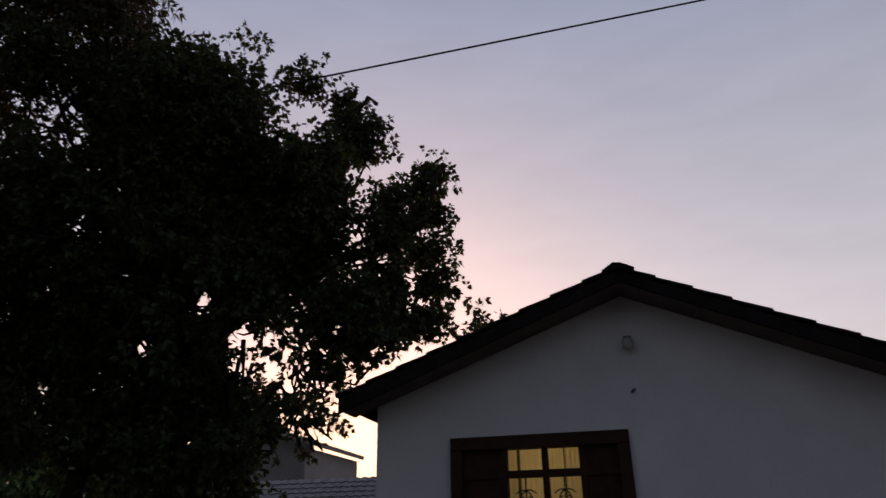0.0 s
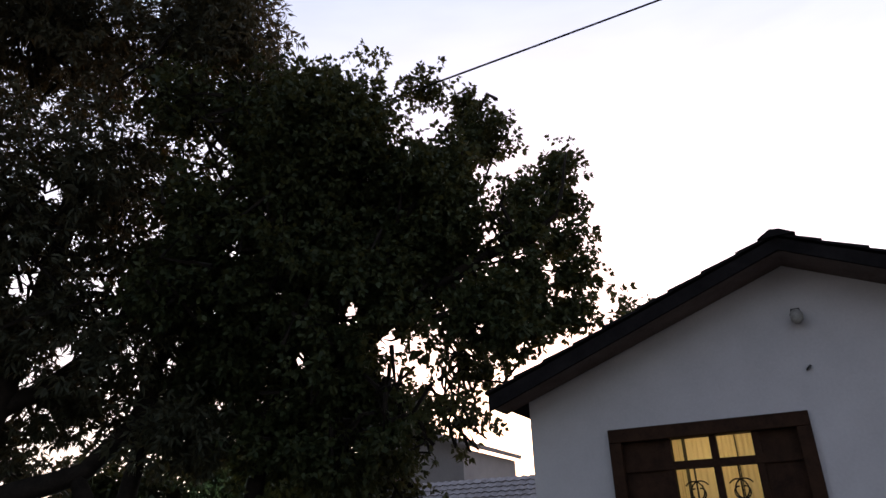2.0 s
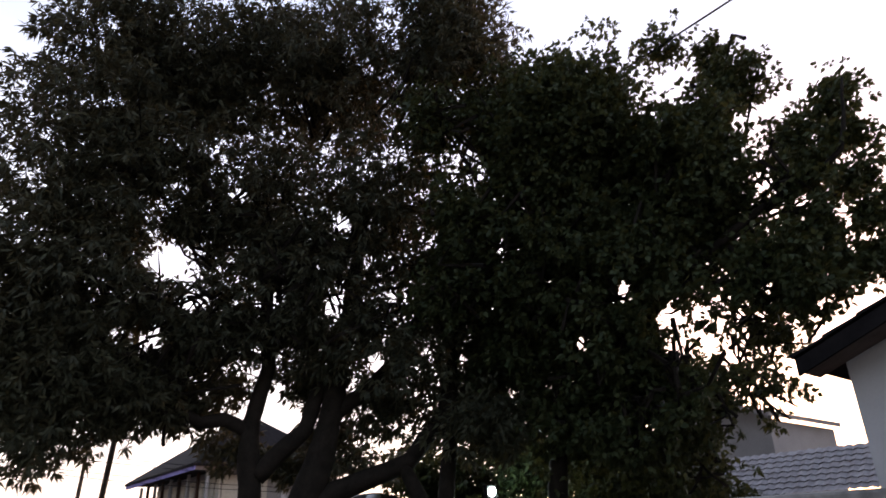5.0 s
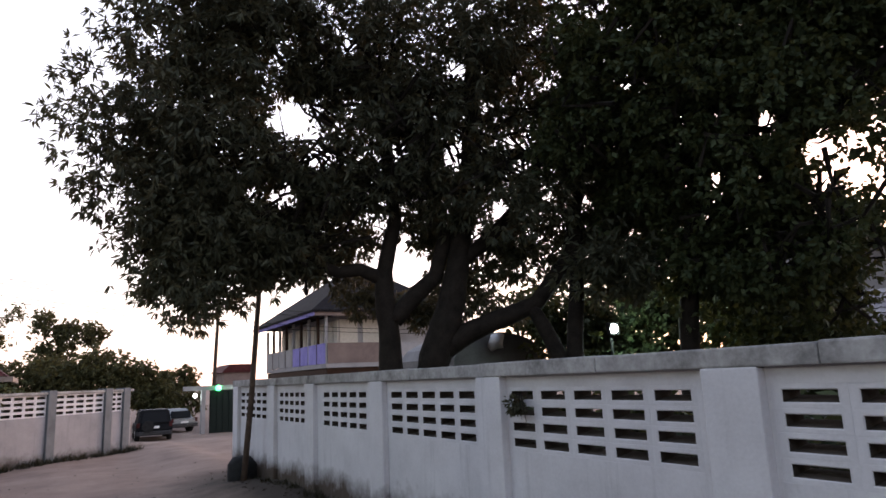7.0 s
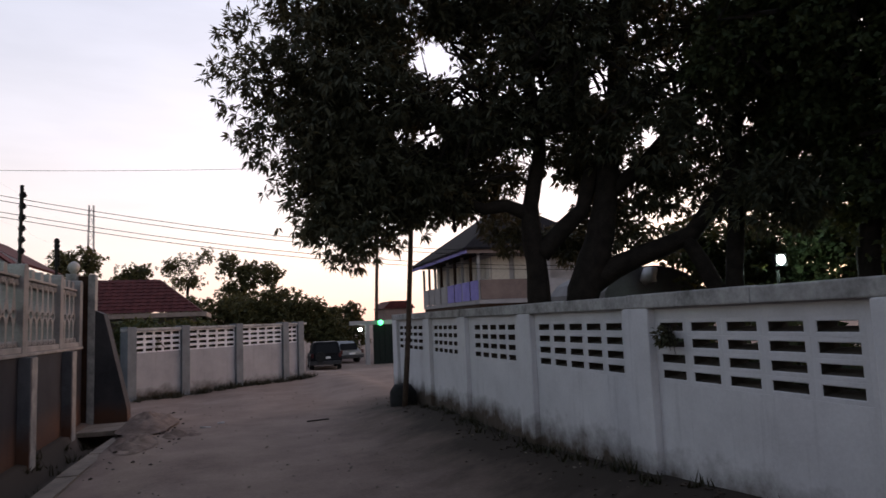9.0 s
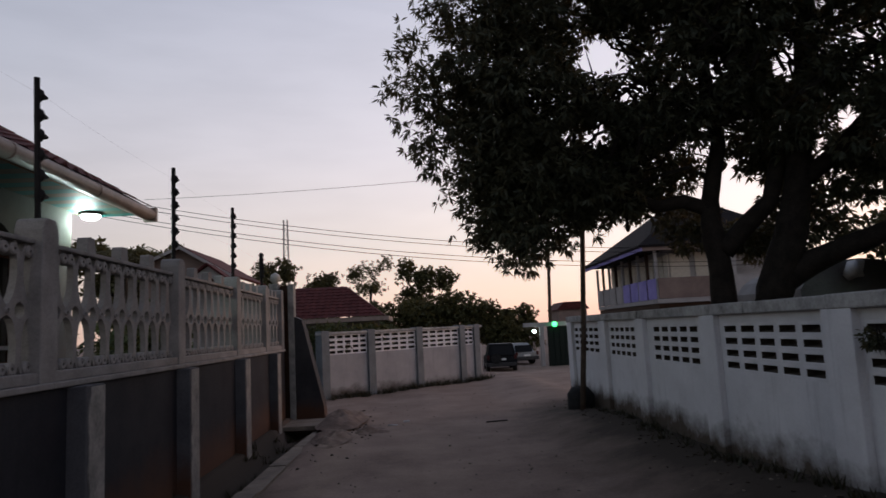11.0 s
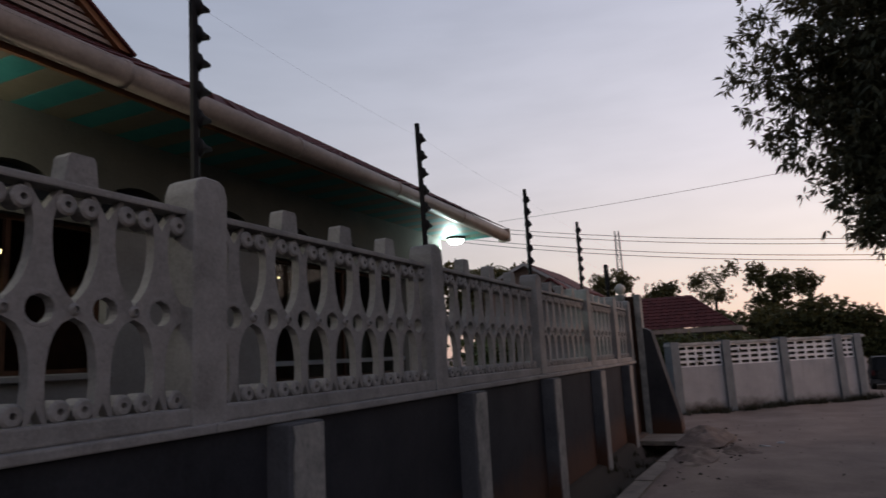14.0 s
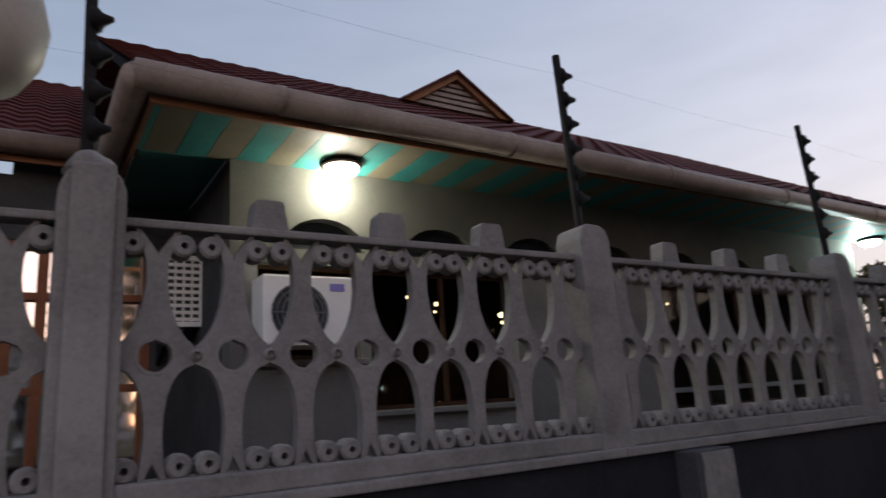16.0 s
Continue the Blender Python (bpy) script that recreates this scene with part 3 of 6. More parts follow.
def rosette_mesh(r, d):
    """A small pierced disc that stands proud of the rail."""
    bm = BM()
    seg = 14
    prof = ((0.012, -d + 0.03), (0.015, d), (r - 0.012, d), (r, d - 0.012), (r, -d))
    rings = [[bm.verts.new((x, q * math.cos(k * math.tau / seg), q * math.sin(k * math.tau / seg))) for k in range(seg)] for q, x in prof]
    for a, b in zip(rings, rings[1:]):
        for k in range(seg):
            bm.faces.new((a[k], a[(k + 1) % seg], b[(k + 1) % seg], b[k]))
    bm.faces.new(rings[0])
    bm.faces.new(rings[-1][::-1])
    bmesh.ops.recalc_face_normals(bm, faces=bm.faces)
    me = bpy.data.meshes.new("rosette")
    bm.to_mesh(me)
    bm.free()
    me.materials.append(FENCE_WHITE)
    return me


ROS = rosette_mesh(0.050, 0.046)
KNOB = rosette_mesh(0.028, 0.044)
for a, b in zip(POSTS, POSTS[1:]):
    y0, y1 = a + 0.1, b - 0.1
    bm = BM()
    box(bm, (FX - 0.14, y0 - 0.1, 1.452), (FX + 0.16, y1 + 0.1, 1.50), 0.01)
    box(bm, (FX - 0.09, y0, 1.50), (FX + 0.10, y1, 1.588), 0.012)
    part("bottom_rail", bm, FENCE_WHITE, fence)
    bm = BM()
    box(bm, (FX - 0.06, y0, 2.58), (FX + 0.055, y1, 2.618), 0.01)
    part("top_rail", bm, FENCE_WHITE, fence)
    n = round((y1 - y0) / 0.32)
    pitch = (y1 - y0) / n
    me = baluster_mesh(pitch)
    for i in range(n):
        yc = y0 + (i + 0.5) * pitch
        piece("baluster", me, fence, (FX, yc, 0))
        if b > 0:
            for off in (-0.32, 0.32):
                piece("rosette", ROS, fence, (FX, yc + off * pitch, 2.515))
                piece("rosette", ROS, fence, (FX, yc + off * pitch, 1.63))
            if i < n - 1:
                piece("knob", KNOB, fence, (FX, yc + pitch / 2, 2.06))
    m = 3
    for i in range(m):
        yc = y0 + (y1 - y0) * (i + 1) / (m + 1)
        bm = BM()
        prism(bm, [(yc - 0.085, 2.61), (yc + 0.085, 2.61), (yc + 0.068, 2.735), (yc + 0.055, 2.752), (yc - 0.055, 2.752), (yc - 0.068, 2.735)], "x", FX - 0.05, FX + 0.05)
        part("merlon", bm, FENCE_WHITE, fence)
for i, yc in enumerate(POSTS):
    bm = BM()
    w = 0.12
    arch = [(yc - w, 1.46), (yc + w, 1.46), (yc + w, 2.70), (yc + w * 0.8, 2.765), (yc + w * 0.45, 2.79), (yc - w * 0.45, 2.795), (yc - w * 0.8, 2.77), (yc - w, 2.70)]
    prism(bm, arch, "x", FX - 0.11, FX + 0.115)
    bmesh.ops.bevel(bm, geom=list(bm.edges), offset=0.008, segments=1, affect="EDGES")
    fp = part("fence_post", bm, FENCE_WHITE, fence)
    if i == 3:
        # the corner post has a narrow rib and a lump of mortar on its head
        bm = BM()
        box(bm, (FX + 0.117, yc - 0.08, 1.502), (FX + 0.155, yc + 0.075, 2.80), 0.012)
        part("post_rib", bm, FENCE_WHITE, fp)
        bm = BM()
        lathe(bm, (FX + 0.05, yc - 0.01, 2.80), [(0.10, -0.02), (0.095, 0.02), (0.075, 0.045), (0.03, 0.065)], 14)
        for v in bm.verts:
            v.co += noise.noise_vector(v.co * 14) * 0.02
        part("mortar_lump", bm, FENCE_WHITE, fp, smooth=True)
for yc in (-4.6, -1.95, 0.66, 3.27, 5.88, 8.43, 11.08, 13.6):
    bm = BM()
    box(bm, (FX + 0.11, yc - 0.17, -0.45), (FX + 0.276, yc + 0.16, 1.448), 0.012)
    bt = part("buttress", bm, BUTTDARK, fence, "dark grey buttress with a pale flaking face")
    bm = BM()
    # the pale coat has a ragged edge where it has flaked away
    n = 26
    edge = [(yc - 0.150 + 0.06 * abs(noise.noise(Vector((yc * 3, k * 0.37, 0.2)))) + 0.035 * abs(noise.noise(Vector((yc, k * 1.3, 4.0)))), -0.3 + 1.735 * k / n) for k in range(n + 1)]
    for (ya, za), (yb, zb) in zip(edge, edge[1:]):
        prism(bm, [(ya, za), (yc + 0.15, za), (yc + 0.15, zb), (yb, zb)], "x", FX + 0.277, FX + 0.284)
    part("paint_coat", bm, BUTTRESS, bt, "flaking pale paint")

# electric fence stakes
stake0 = None
for k, yc in enumerate(POSTS[2:-1]):
    base = (FX + 0.02, yc - 0.02, 2.78)
    st = thing("fence_stake", base, "black iron fence stake with ceramic insulators on a post", "fence stake", "electric fence stakes")
    bm = BM()
    lean = 0.02 * math.sin(k * 1.7)
    top = 3.42 if k == len(POSTS) - 4 else 3.95
    tube(bm, [(base[0], base[1], 2.62), (base[0] + lean, base[1] - 0.03, top)], 0.026, 6)
    part("rod", bm, IRON, st)
    for j in range(6):
        z = 2.98 + j * 0.165 * (top - 2.9) / 1.05
        f = (z - 2.62) / (top - 2.62)
        bm = BM()
        lathe(bm, (0, 0, 0), [(0.02, -0.01), (0.06, 0.0), (0.052, 0.018), (0.03, 0.034), (0.011, 0.078)], 8)
        bmesh.ops.rotate(bm, verts=bm.verts, matrix=Matrix.Rotation(radians(-90), 3, "X"))
        bmesh.ops.rotate(bm, verts=bm.verts, matrix=Matrix.Rotation(radians(-25), 3, "Z"))
        bmesh.ops.translate(bm, verts=bm.verts, vec=(base[0] + lean * f + 0.006, base[1] + 0.012 - 0.03 * f, z))
        part("insulator", bm, IRON, st, smooth=True)
bm = BM()
for j in (2, 5):
    z = 2.98 + j * 0.165
    for a, b in zip(POSTS[2:-2], POSTS[3:-1]):
        pts = [(FX + 0.04, a + (b - a) * s / 6, z - 0.03 * (1 - (s / 3 - 1) ** 2)) for s in range(7)]
        tube(bm, pts, 0.0005, 3, False)
single("fence_wire", bm, IRON, "thin steel wires strung between the fence stakes", "wire", kind="stuff")

# ---- gate end of the fence ----
gate = thing("gate_pier", (-2.8, 15.4, 0), "grey gate pier with a dark sloping buttress", "gate pier")
bm = BM()
box(bm, (-3.06, 15.1, -0.3), (-2.86, 15.36, 2.95), 0.015)
part("pier", bm, BUTTRESS, gate)
bm = BM()
box(bm, (-2.84, 15.15, -0.3), (-2.66, 15.35, 2.9), 0.01)
part("gate_leaf", bm, WOODDARK, gate, "dark timber gate edge")
bm = BM()
box(bm, (-2.65, 15.1, -0.3), (-2.52, 15.38, 2.93), 0.012)
part("pier", bm, BUTTRESS, gate)
bm = BM()
prism(bm, [(-2.52, -0.3), (-1.90, -0.3), (-1.92, 0.22), (-2.36, 2.12), (-2.52, 2.2)], "y", 15.12, 15.6)
part("sloping_buttress", bm, BLACKPAINT, gate, "navy painted sloping buttress")
bm = BM()
lathe(bm, (-2.94, 15.23, 2.95), [(0.05, 0.0), (0.06, 0.03), (0.10, 0.07), (0.12, 0.13), (0.10, 0.2), (0.05, 0.24), (0.02, 0.26)], 12)
single("pier_lamp", bm, GLOBE, "unlit pale globe lamp on a gate pier", "lamp", smooth=True)
bm = BM()
lathe(bm, (FX, -0.42, 3.0), [(0.05, 0.0), (0.06, 0.06), (0.16, 0.12), (0.23, 0.24), (0.25, 0.38), (0.22, 0.52), (0.13, 0.62), (0.03, 0.66)], 20)
gl = single("globe_lamp", bm, GLOBE, "unlit white globe lamp above a fence post", "lamp", smooth=True)
bm = BM()
tube(bm, [(FX, -0.42, 2.6), (FX, -0.42, 3.02)], 0.03, 8)
part("lamp_stem", bm, IRON, gl)
bm = BM()
box(bm, (-2.66, 13.9, -0.12), (-1.8, 15.06, -0.03), 0.015)
single("drain_cover", bm, KERB, "cement slab over the drain at the gate", "drain cover")

# ---- bungalow behind the fence ----
HX = -4.72
bung = thing("bungalow", (HX - 2, 5, 0), "cream bungalow with maroon tiled roof and lit striped eaves", "house")
ARCH = [(1.78, 0.34), (2.84, 0.36), (3.89, 0.37), (4.92, 0.37), (5.95, 0.37), (6.95, 0.37), (7.95, 0.37), (8.95, 0.33)]
Y0, Y1 = 1.04, 9.75
# wall with arched openings, built strip by strip
def wall_run(y0, y1, z0, z1, material=None):
    bm = BM()
    box(bm, (HX - 0.2, y0, z0), (HX, y1, z1))
    part("house_wall", bm, material or SHADEDCREAM, bung)


WIN = [(1.24, 2.05, 2.2), (2.14, 3.60, 1.80), (5.5, 8.5, 1.60)]
wall_run(Y0, Y1, -0.2, 1.60, LOWERWALL)
cuts = [Y0] + [v for w in WIN for v in w[:2]] + [Y1]
for a, b in zip(cuts[::2], cuts[1::2]):
    wall_run(a, b, 1.60, 2.92, LOWERWALL)
for a, b, sl in WIN:
    if sl > 1.61:
        wall_run(a, b, 1.60, sl, LOWERWALL)
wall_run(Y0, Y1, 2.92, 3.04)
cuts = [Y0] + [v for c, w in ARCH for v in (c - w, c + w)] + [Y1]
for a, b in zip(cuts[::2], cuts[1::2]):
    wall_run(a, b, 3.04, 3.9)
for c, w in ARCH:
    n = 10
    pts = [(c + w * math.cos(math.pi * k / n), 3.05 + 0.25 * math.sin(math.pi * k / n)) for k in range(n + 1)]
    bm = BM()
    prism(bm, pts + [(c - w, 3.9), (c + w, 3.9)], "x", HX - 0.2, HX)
    part("arch_head", bm, SHADEDCREAM, bung)
for c, w in ARCH:
    bm = BM()
    box(bm, (HX - 0.13, c - w, 3.04), (HX - 0.11, c + w, 3.32))
    part("fanlight", bm, GLASS, bung, "dark arched fanlight")
for y0, y1, sl in WIN:
    bm = BM()
    box(bm, (HX - 0.122, y0, sl), (HX - 0.116, y1, 2.92))
    win = part("window", bm, CLEARGLASS, bung, "dark window pane with a thin frame")
    win.visible_shadow = False
    n = max(1, round((y1 - y0) / 0.75))
    for k in range(n + 1):
        yy = y0 + (y1 - y0 - 0.035) * k / n
        bm = BM()
        box(bm, (HX - 0.114, yy, sl), (HX - 0.08, yy + 0.035, 2.92))
        part("mullion", bm, WOODDARK, win)
    for zz in (sl, 2.885):
        bm = BM()
        box(bm, (HX - 0.113, y0, zz), (HX - 0.075, y1, zz + 0.035))
        part("transom", bm, WOODDARK, win)
    if sl < 1.7:
        bm = BM()
        box(bm, (HX - 0.113, y0, 1.775), (HX - 0.06, y1, 1.825))
        part("transom", bm, XPILLAR, win, "pale grey painted rail")
    bm = BM()
    box(bm, (HX + 0.002, y0 - 0.05, sl - 0.05), (HX + 0.05, y1 + 0.05, sl - 0.003), 0.008)
    part("window_sill", bm, LOWERWALL, win)
# room added behind the windows, its shade put into the dark colour, with small glints
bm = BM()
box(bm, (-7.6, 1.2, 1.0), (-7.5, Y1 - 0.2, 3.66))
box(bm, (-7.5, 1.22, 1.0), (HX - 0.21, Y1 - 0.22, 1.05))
part("back_wall", bm, WOODDARK, bung, "added room wall coloured dark for an unlit interior")
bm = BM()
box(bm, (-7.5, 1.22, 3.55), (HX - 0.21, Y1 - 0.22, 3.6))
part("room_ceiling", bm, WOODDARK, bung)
# glowing balls on cords, added to imitate warm reflections in the panes
for yy, zz, r in ((2.98, 2.86, 0.016), (3.10, 2.92, 0.012), (3.30, 2.80, 0.02), (3.28, 2.72, 0.013), (4.10, 2.70, 0.03), (4.11, 2.62, 0.018), (6.55, 2.86, 0.02), (6.75, 2.88, 0.014)):
    bulb = thing("glint_ball", (-5.6, yy, zz), "tiny glowing ball standing in for a warm glint in the panes", "bulb", "indoor bulbs")
    bm = BM()
    lathe(bm, (-5.6, yy, zz), [(0.2 * r, r), (0.8 * r, 0.6 * r), (r, 0.0), (0.8 * r, -0.6 * r), (0.2 * r, -r)], 8)
    part("glint_surface", bm, GLINTGLOW, bulb)
    bm = BM()
    tube(bm, [(-5.6, yy, zz + r * 0.8), (-5.6, yy, 3.55)], 0.004, 4)
    part("glint_cord", bm, RUBBER, bulb)
# recess beside the corner, and the rear wing; recess shade is in the wall colour
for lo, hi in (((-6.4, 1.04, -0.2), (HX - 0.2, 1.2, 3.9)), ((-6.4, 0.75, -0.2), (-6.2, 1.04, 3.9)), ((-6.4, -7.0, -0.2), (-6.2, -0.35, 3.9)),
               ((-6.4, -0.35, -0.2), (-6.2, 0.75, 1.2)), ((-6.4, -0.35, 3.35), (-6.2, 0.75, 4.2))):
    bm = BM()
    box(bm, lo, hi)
    part("rear_wall", bm, SHADEDRECESS, bung, "recessed wall coloured dark for its shade")
bm = BM()
box(bm, (-9, Y1 - 0.2, -0.2), (HX - 0.2, Y1, 3.9))
part("end_wall", bm, SHADEDCREAM, bung)
bm = BM()
box(bm, (-6.30, -0.35, 1.2), (-6.285, 0.75, 3.35))
mir = bpy.data.materials.new("mirror_glass")
mir.use_nodes = True
mb = mir.node_tree.nodes["Principled BSDF"]
mb.inputs["Base Color"].default_value = (0.75, 0.72, 0.7, 1)
mb.inputs["Metallic"].default_value = 1.0
mb.inputs["Roughness"].default_value = 0.05
rw = part("window", bm, mir, bung, "red-brown timber window with sky in its panes")
for yy in (-0.35, -0.12, 0.16, 0.42, 0.67):
    bm = BM()
    box(bm, (-6.28, yy, 1.2), (-6.22, yy + 0.08, 3.35), 0.006)
    part("mullion", bm, WOODRED, rw)
for zz in (1.2, 2.1, 2.86, 3.29):
    bm = BM()
    box(bm, (-6.279, -0.35, zz), (-6.215, 0.75, zz + 0.06))
    part("transom", bm, WOODRED, rw)
# eaves: striped soffit boards
k = 1
y = 0.392
while y < 10.22:
    w = 0.2125 if k > 1 else 0.055
    bm = BM()
    box(bm, (HX - 0.05, y, 3.700), (-3.93, min(y + w, 10.22) - 0.004, 3.720))
    part("soffit_board", bm, SOFFIT_T if k % 2 else SOFFIT_C, bung)
    y += w
    k += 1
y = 0.42
bm = BM()
box(bm, (-6.4, 0.42, 3.700), (HX - 0.055, 1.02, 3.720))
part("soffit_board", bm, SOFFIT_T, bung)
bm = BM()
box(bm, (-3.93, 0.36, 3.66), (-3.90, 10.26, 3.84))
box(bm, (-6.4, 0.36, 3.66), (-3.932, 0.39, 3.84))
part("fascia", bm, FASCIA, bung)


def gutter(pts, parent):
    bm = BM()
    tube(bm, pts, 0.095, 12)
    part("gutter", bm, GUTTER, parent, "weathered cream half-round gutter", smooth=True)


gutter([(-3.83, 0.26, 3.79), (-3.83, 10.3, 3.715)], bung)
gutter([(-3.83, 0.28, 3.777), (-6.0, 0.28, 3.777)], bung)
for yy in (1.1, 2.95, 4.8, 6.65, 8.5):
    bm = BM()
    tube(bm, [(-3.83, yy, 3.796 - 0.0075 * yy), (-3.83, yy + 0.05, 3.796 - 0.0075 * yy)], 0.1, 12)
    part("gutter_joint", bm, GUTTER, bung, smooth=True)
bm = BM()
box(bm, (-3.93, 10.29, 3.61), (-3.73, 10.37, 3.83), 0.02)
part("gutter_end", bm, GUTTER, bung)
# roof planes with a tile profile
PITCH = 0.597


def tiled_plane(bm, p0, along, up, length, rise, cols, rows, lift=0.028):
    """Tile rows as overlapping waves."""
    p0, along, up = Vector(p0), Vector(along).normalized(), Vector(up).normalized()
    nrm = along.cross(up)
    if nrm.z < 0:
        nrm = -nrm
    cn = cols * 4
    prev = None
    for r in range(rows):
        for e in (0, 1):
            s = (r + e) * rise / rows
            line = []
            for c in range(cn + 1):
                h = lift * (0.5 + 0.5 * math.cos(c * math.pi / 2)) + (lift * 0.8 if e == 0 else 0.0)
                line.append(bm.verts.new(p0 + along * (length * c / cn) + up * s + nrm * h))
            if prev:
                for a, b, c2, d in zip(prev, prev[1:], line[1:], line):
                    bm.faces.new((a, b, c2, d))
            prev = line


upv = Vector((-1, 0, PITCH))
bm = BM()
tiled_plane(bm, (-3.80, 0.26, 3.822), (0, 1, 0), upv, 10.1, 4.9, 38, 16, 0.016)
ob = part("roof", bm, ROOFRED, bung, "maroon tile roof slope")
bm = BM()
slab(bm, [(-3.80, 0.26, 3.805), (-3.80, 10.34, 3.805), (-8.0, 10.34, 6.33), (-8.0, 0.26, 6.33)], 0.06)
part("roof_deck", bm, ROOFDARK, bung)
bm = BM()
slab(bm, [(-12.4, 0.26, 3.90), (-12.4, 10.34, 3.90), (-8.0, 10.34, 6.33), (-8.0, 0.26, 6.33)], 0.06)
part("roof", bm, ROOFRED, bung)
bm = BM()
tiled_plane(bm, (-6.0, -8.0, 4.14), (0, 1, 0), upv, 8.3, 5.3, 32, 18)
part("roof", bm, ROOFRED, bung)
bm = BM()
box(bm, (-6.02, -8.0, 3.94), (-5.98, 0.3, 4.13))
part("fascia", bm, FASCIA, bung)
gutter([(-5.92, -8.0, 4.08), (-5.92, 0.28, 4.08)], bung)
# louvred gablet on the roof
gbl = thing("roof_gablet", (-6.5, 4.38, 5.5), "small louvred timber gablet on a tiled roof", "gablet")
gy0, gy1, gz0, gz1 = 3.56, 5.20, 5.48, 6.01
bm = BM()
prism(bm, [(gy0 + 0.12, gz0), (gy1 - 0.12, gz0), (4.38, gz1 - 0.06)], "x", -6.6, -6.56)
part("gablet_back", bm, WOODDARK, gbl)
for i in range(6):
    z = gz0 + 0.03 + i * 0.08
    hw = 0.66 * (1 - (z - gz0) / (gz1 - gz0))
    bm = BM()
    box(bm, (-6.56, 4.38 - hw, z), (-6.525, 4.38 + hw, z + 0.05))
    part("louvre", bm, GUTTER, gbl)
bm = BM()
prism(bm, [(gy0, gz0), (gy0 + 0.16, gz0), (4.38, gz1 - 0.09), (4.38, gz1)], "x", -6.56, -6.46)
part("barge_board", bm, FASCIA, gbl)
bm = BM()
prism(bm, [(gy1, gz0), (gy1 - 0.16, gz0), (4.38, gz1 - 0.09), (4.38, gz1)], "x", -6.56, -6.46)
part("barge_board", bm, FASCIA, gbl)
bm = BM()
slab(bm, [(-6.42, gy0 - 0.04, gz0), (-6.42, 4.38, gz1 + 0.03), (-7.6, 4.38, gz1 + 0.03), (-7.6, gy0 - 0.04, gz0)], 0.03)
part("gablet_roof", bm, ROOFRED, gbl)
bm = BM()
slab(bm, [(-6.42, gy1 + 0.04, gz0), (-6.42, 4.38, gz1 + 0.03), (-7.6, 4.38, gz1 + 0.03), (-7.6, gy1 + 0.04, gz0)], 0.03)
part("gablet_roof", bm, ROOFRED, gbl)


def ceiling_lamp(y, glow_mat):
    t = thing("ceiling_lamp", (-4.5, y, 3.700), "lit round glass ceiling lamp under the eaves", "ceiling lamp", "eaves lamps")
    bm = BM()
    lathe(bm, (-4.5, y, 3.700), [(0.03, 0.0), (0.155, -0.004), (0.16, -0.03), (0.14, -0.04)], 20)
    part("lamp_rim", bm, WOODDARK, t)
    bm = BM()
    lathe(bm, (-4.5, y, 3.66), [(0.135, 0.0), (0.13, -0.03), (0.09, -0.065), (0.02, -0.08)], 20)
    o = part("shade", bm, glow_mat, t, "glowing frosted glass shade", smooth=True)
    o.visible_shadow = False


ceiling_lamp(1.84, LAMPGLOW)
ceiling_lamp(9.85, LAMPCOOL)
# outdoor air-conditioning unit
ac = thing("air_conditioner", (-4.55, 1.68, 2.25), "white outdoor air-conditioning unit on the wall", "air conditioner")
bm = BM()
box(bm, (-4.70, 1.19, 2.27), (-4.42, 1.86, 2.77), 0.015)
part("casing", bm, WHITEMETAL, ac)
bm = BM()
for r in (0.05, 0.09, 0.13, 0.17, 0.205):
    pts = [(-4.405, 1.45 + r * math.cos(a * math.tau / 24), 2.50 + r * math.sin(a * math.tau / 24)) for a in range(25)]
    tube(bm, pts, 0.005, 4, False)
for a in range(8):
    c, s = math.cos(a * math.pi / 4), math.sin(a * math.pi / 4)
    tube(bm, [(-4.405, 1.45, 2.5), (-4.405, 1.45 + 0.205 * c, 2.5 + 0.205 * s)], 0.004, 4)
part("fan_grille", bm, XPILLAR, ac, "round wire fan guard")
bm = BM()
lathe(bm, (0, 0, 0), [(0.2, 0), (0.2, 0.006)], 24)
bmesh.ops.rotate(bm, verts=bm.verts, matrix=Matrix.Rotation(radians(90), 3, "Y"))
bmesh.ops.translate(bm, verts=bm.verts, vec=(-4.419, 1.45, 2.5))
part("fan_well", bm, DARKPLASTIC, ac)
bm = BM()
box(bm, (-4.418, 1.68, 2.66), (-4.412, 1.79, 2.715))
part("badge", bm, BLUEPAINT, ac, "small blue badge")
for yy in (1.28, 1.74):
    bm = BM()
    box(bm, (-4.84, yy, 2.2), (-4.38, yy + 0.03, 2.255))
    part("bracket", bm, IRON, ac)
# slatted unit in the recess
vu = thing("window_unit", (-5.5, 0.92, 2.6), "white slatted air-conditioner grille in a recess", "air conditioner")
bm = BM()
box(bm, (-5.9, 0.75, 2.58), (-5.62, 1.04, 3.13), 0.01)
part("casing", bm, DARKPLASTIC, vu)
for i in range(9):
    bm = BM()
    box(bm, (-5.625, 0.77, 2.61 + i * 0.056), (-5.60, 1.02, 2.635 + i * 0.056))
    part("slat", bm, WHITEMETAL, vu)
for i in range(5):
    bm = BM()
    box(bm, (-5.61, 0.76 + i * 0.066, 2.59), (-5.595, 0.775 + i * 0.066, 3.12))
    part("upright", bm, WHITEMETAL, vu)
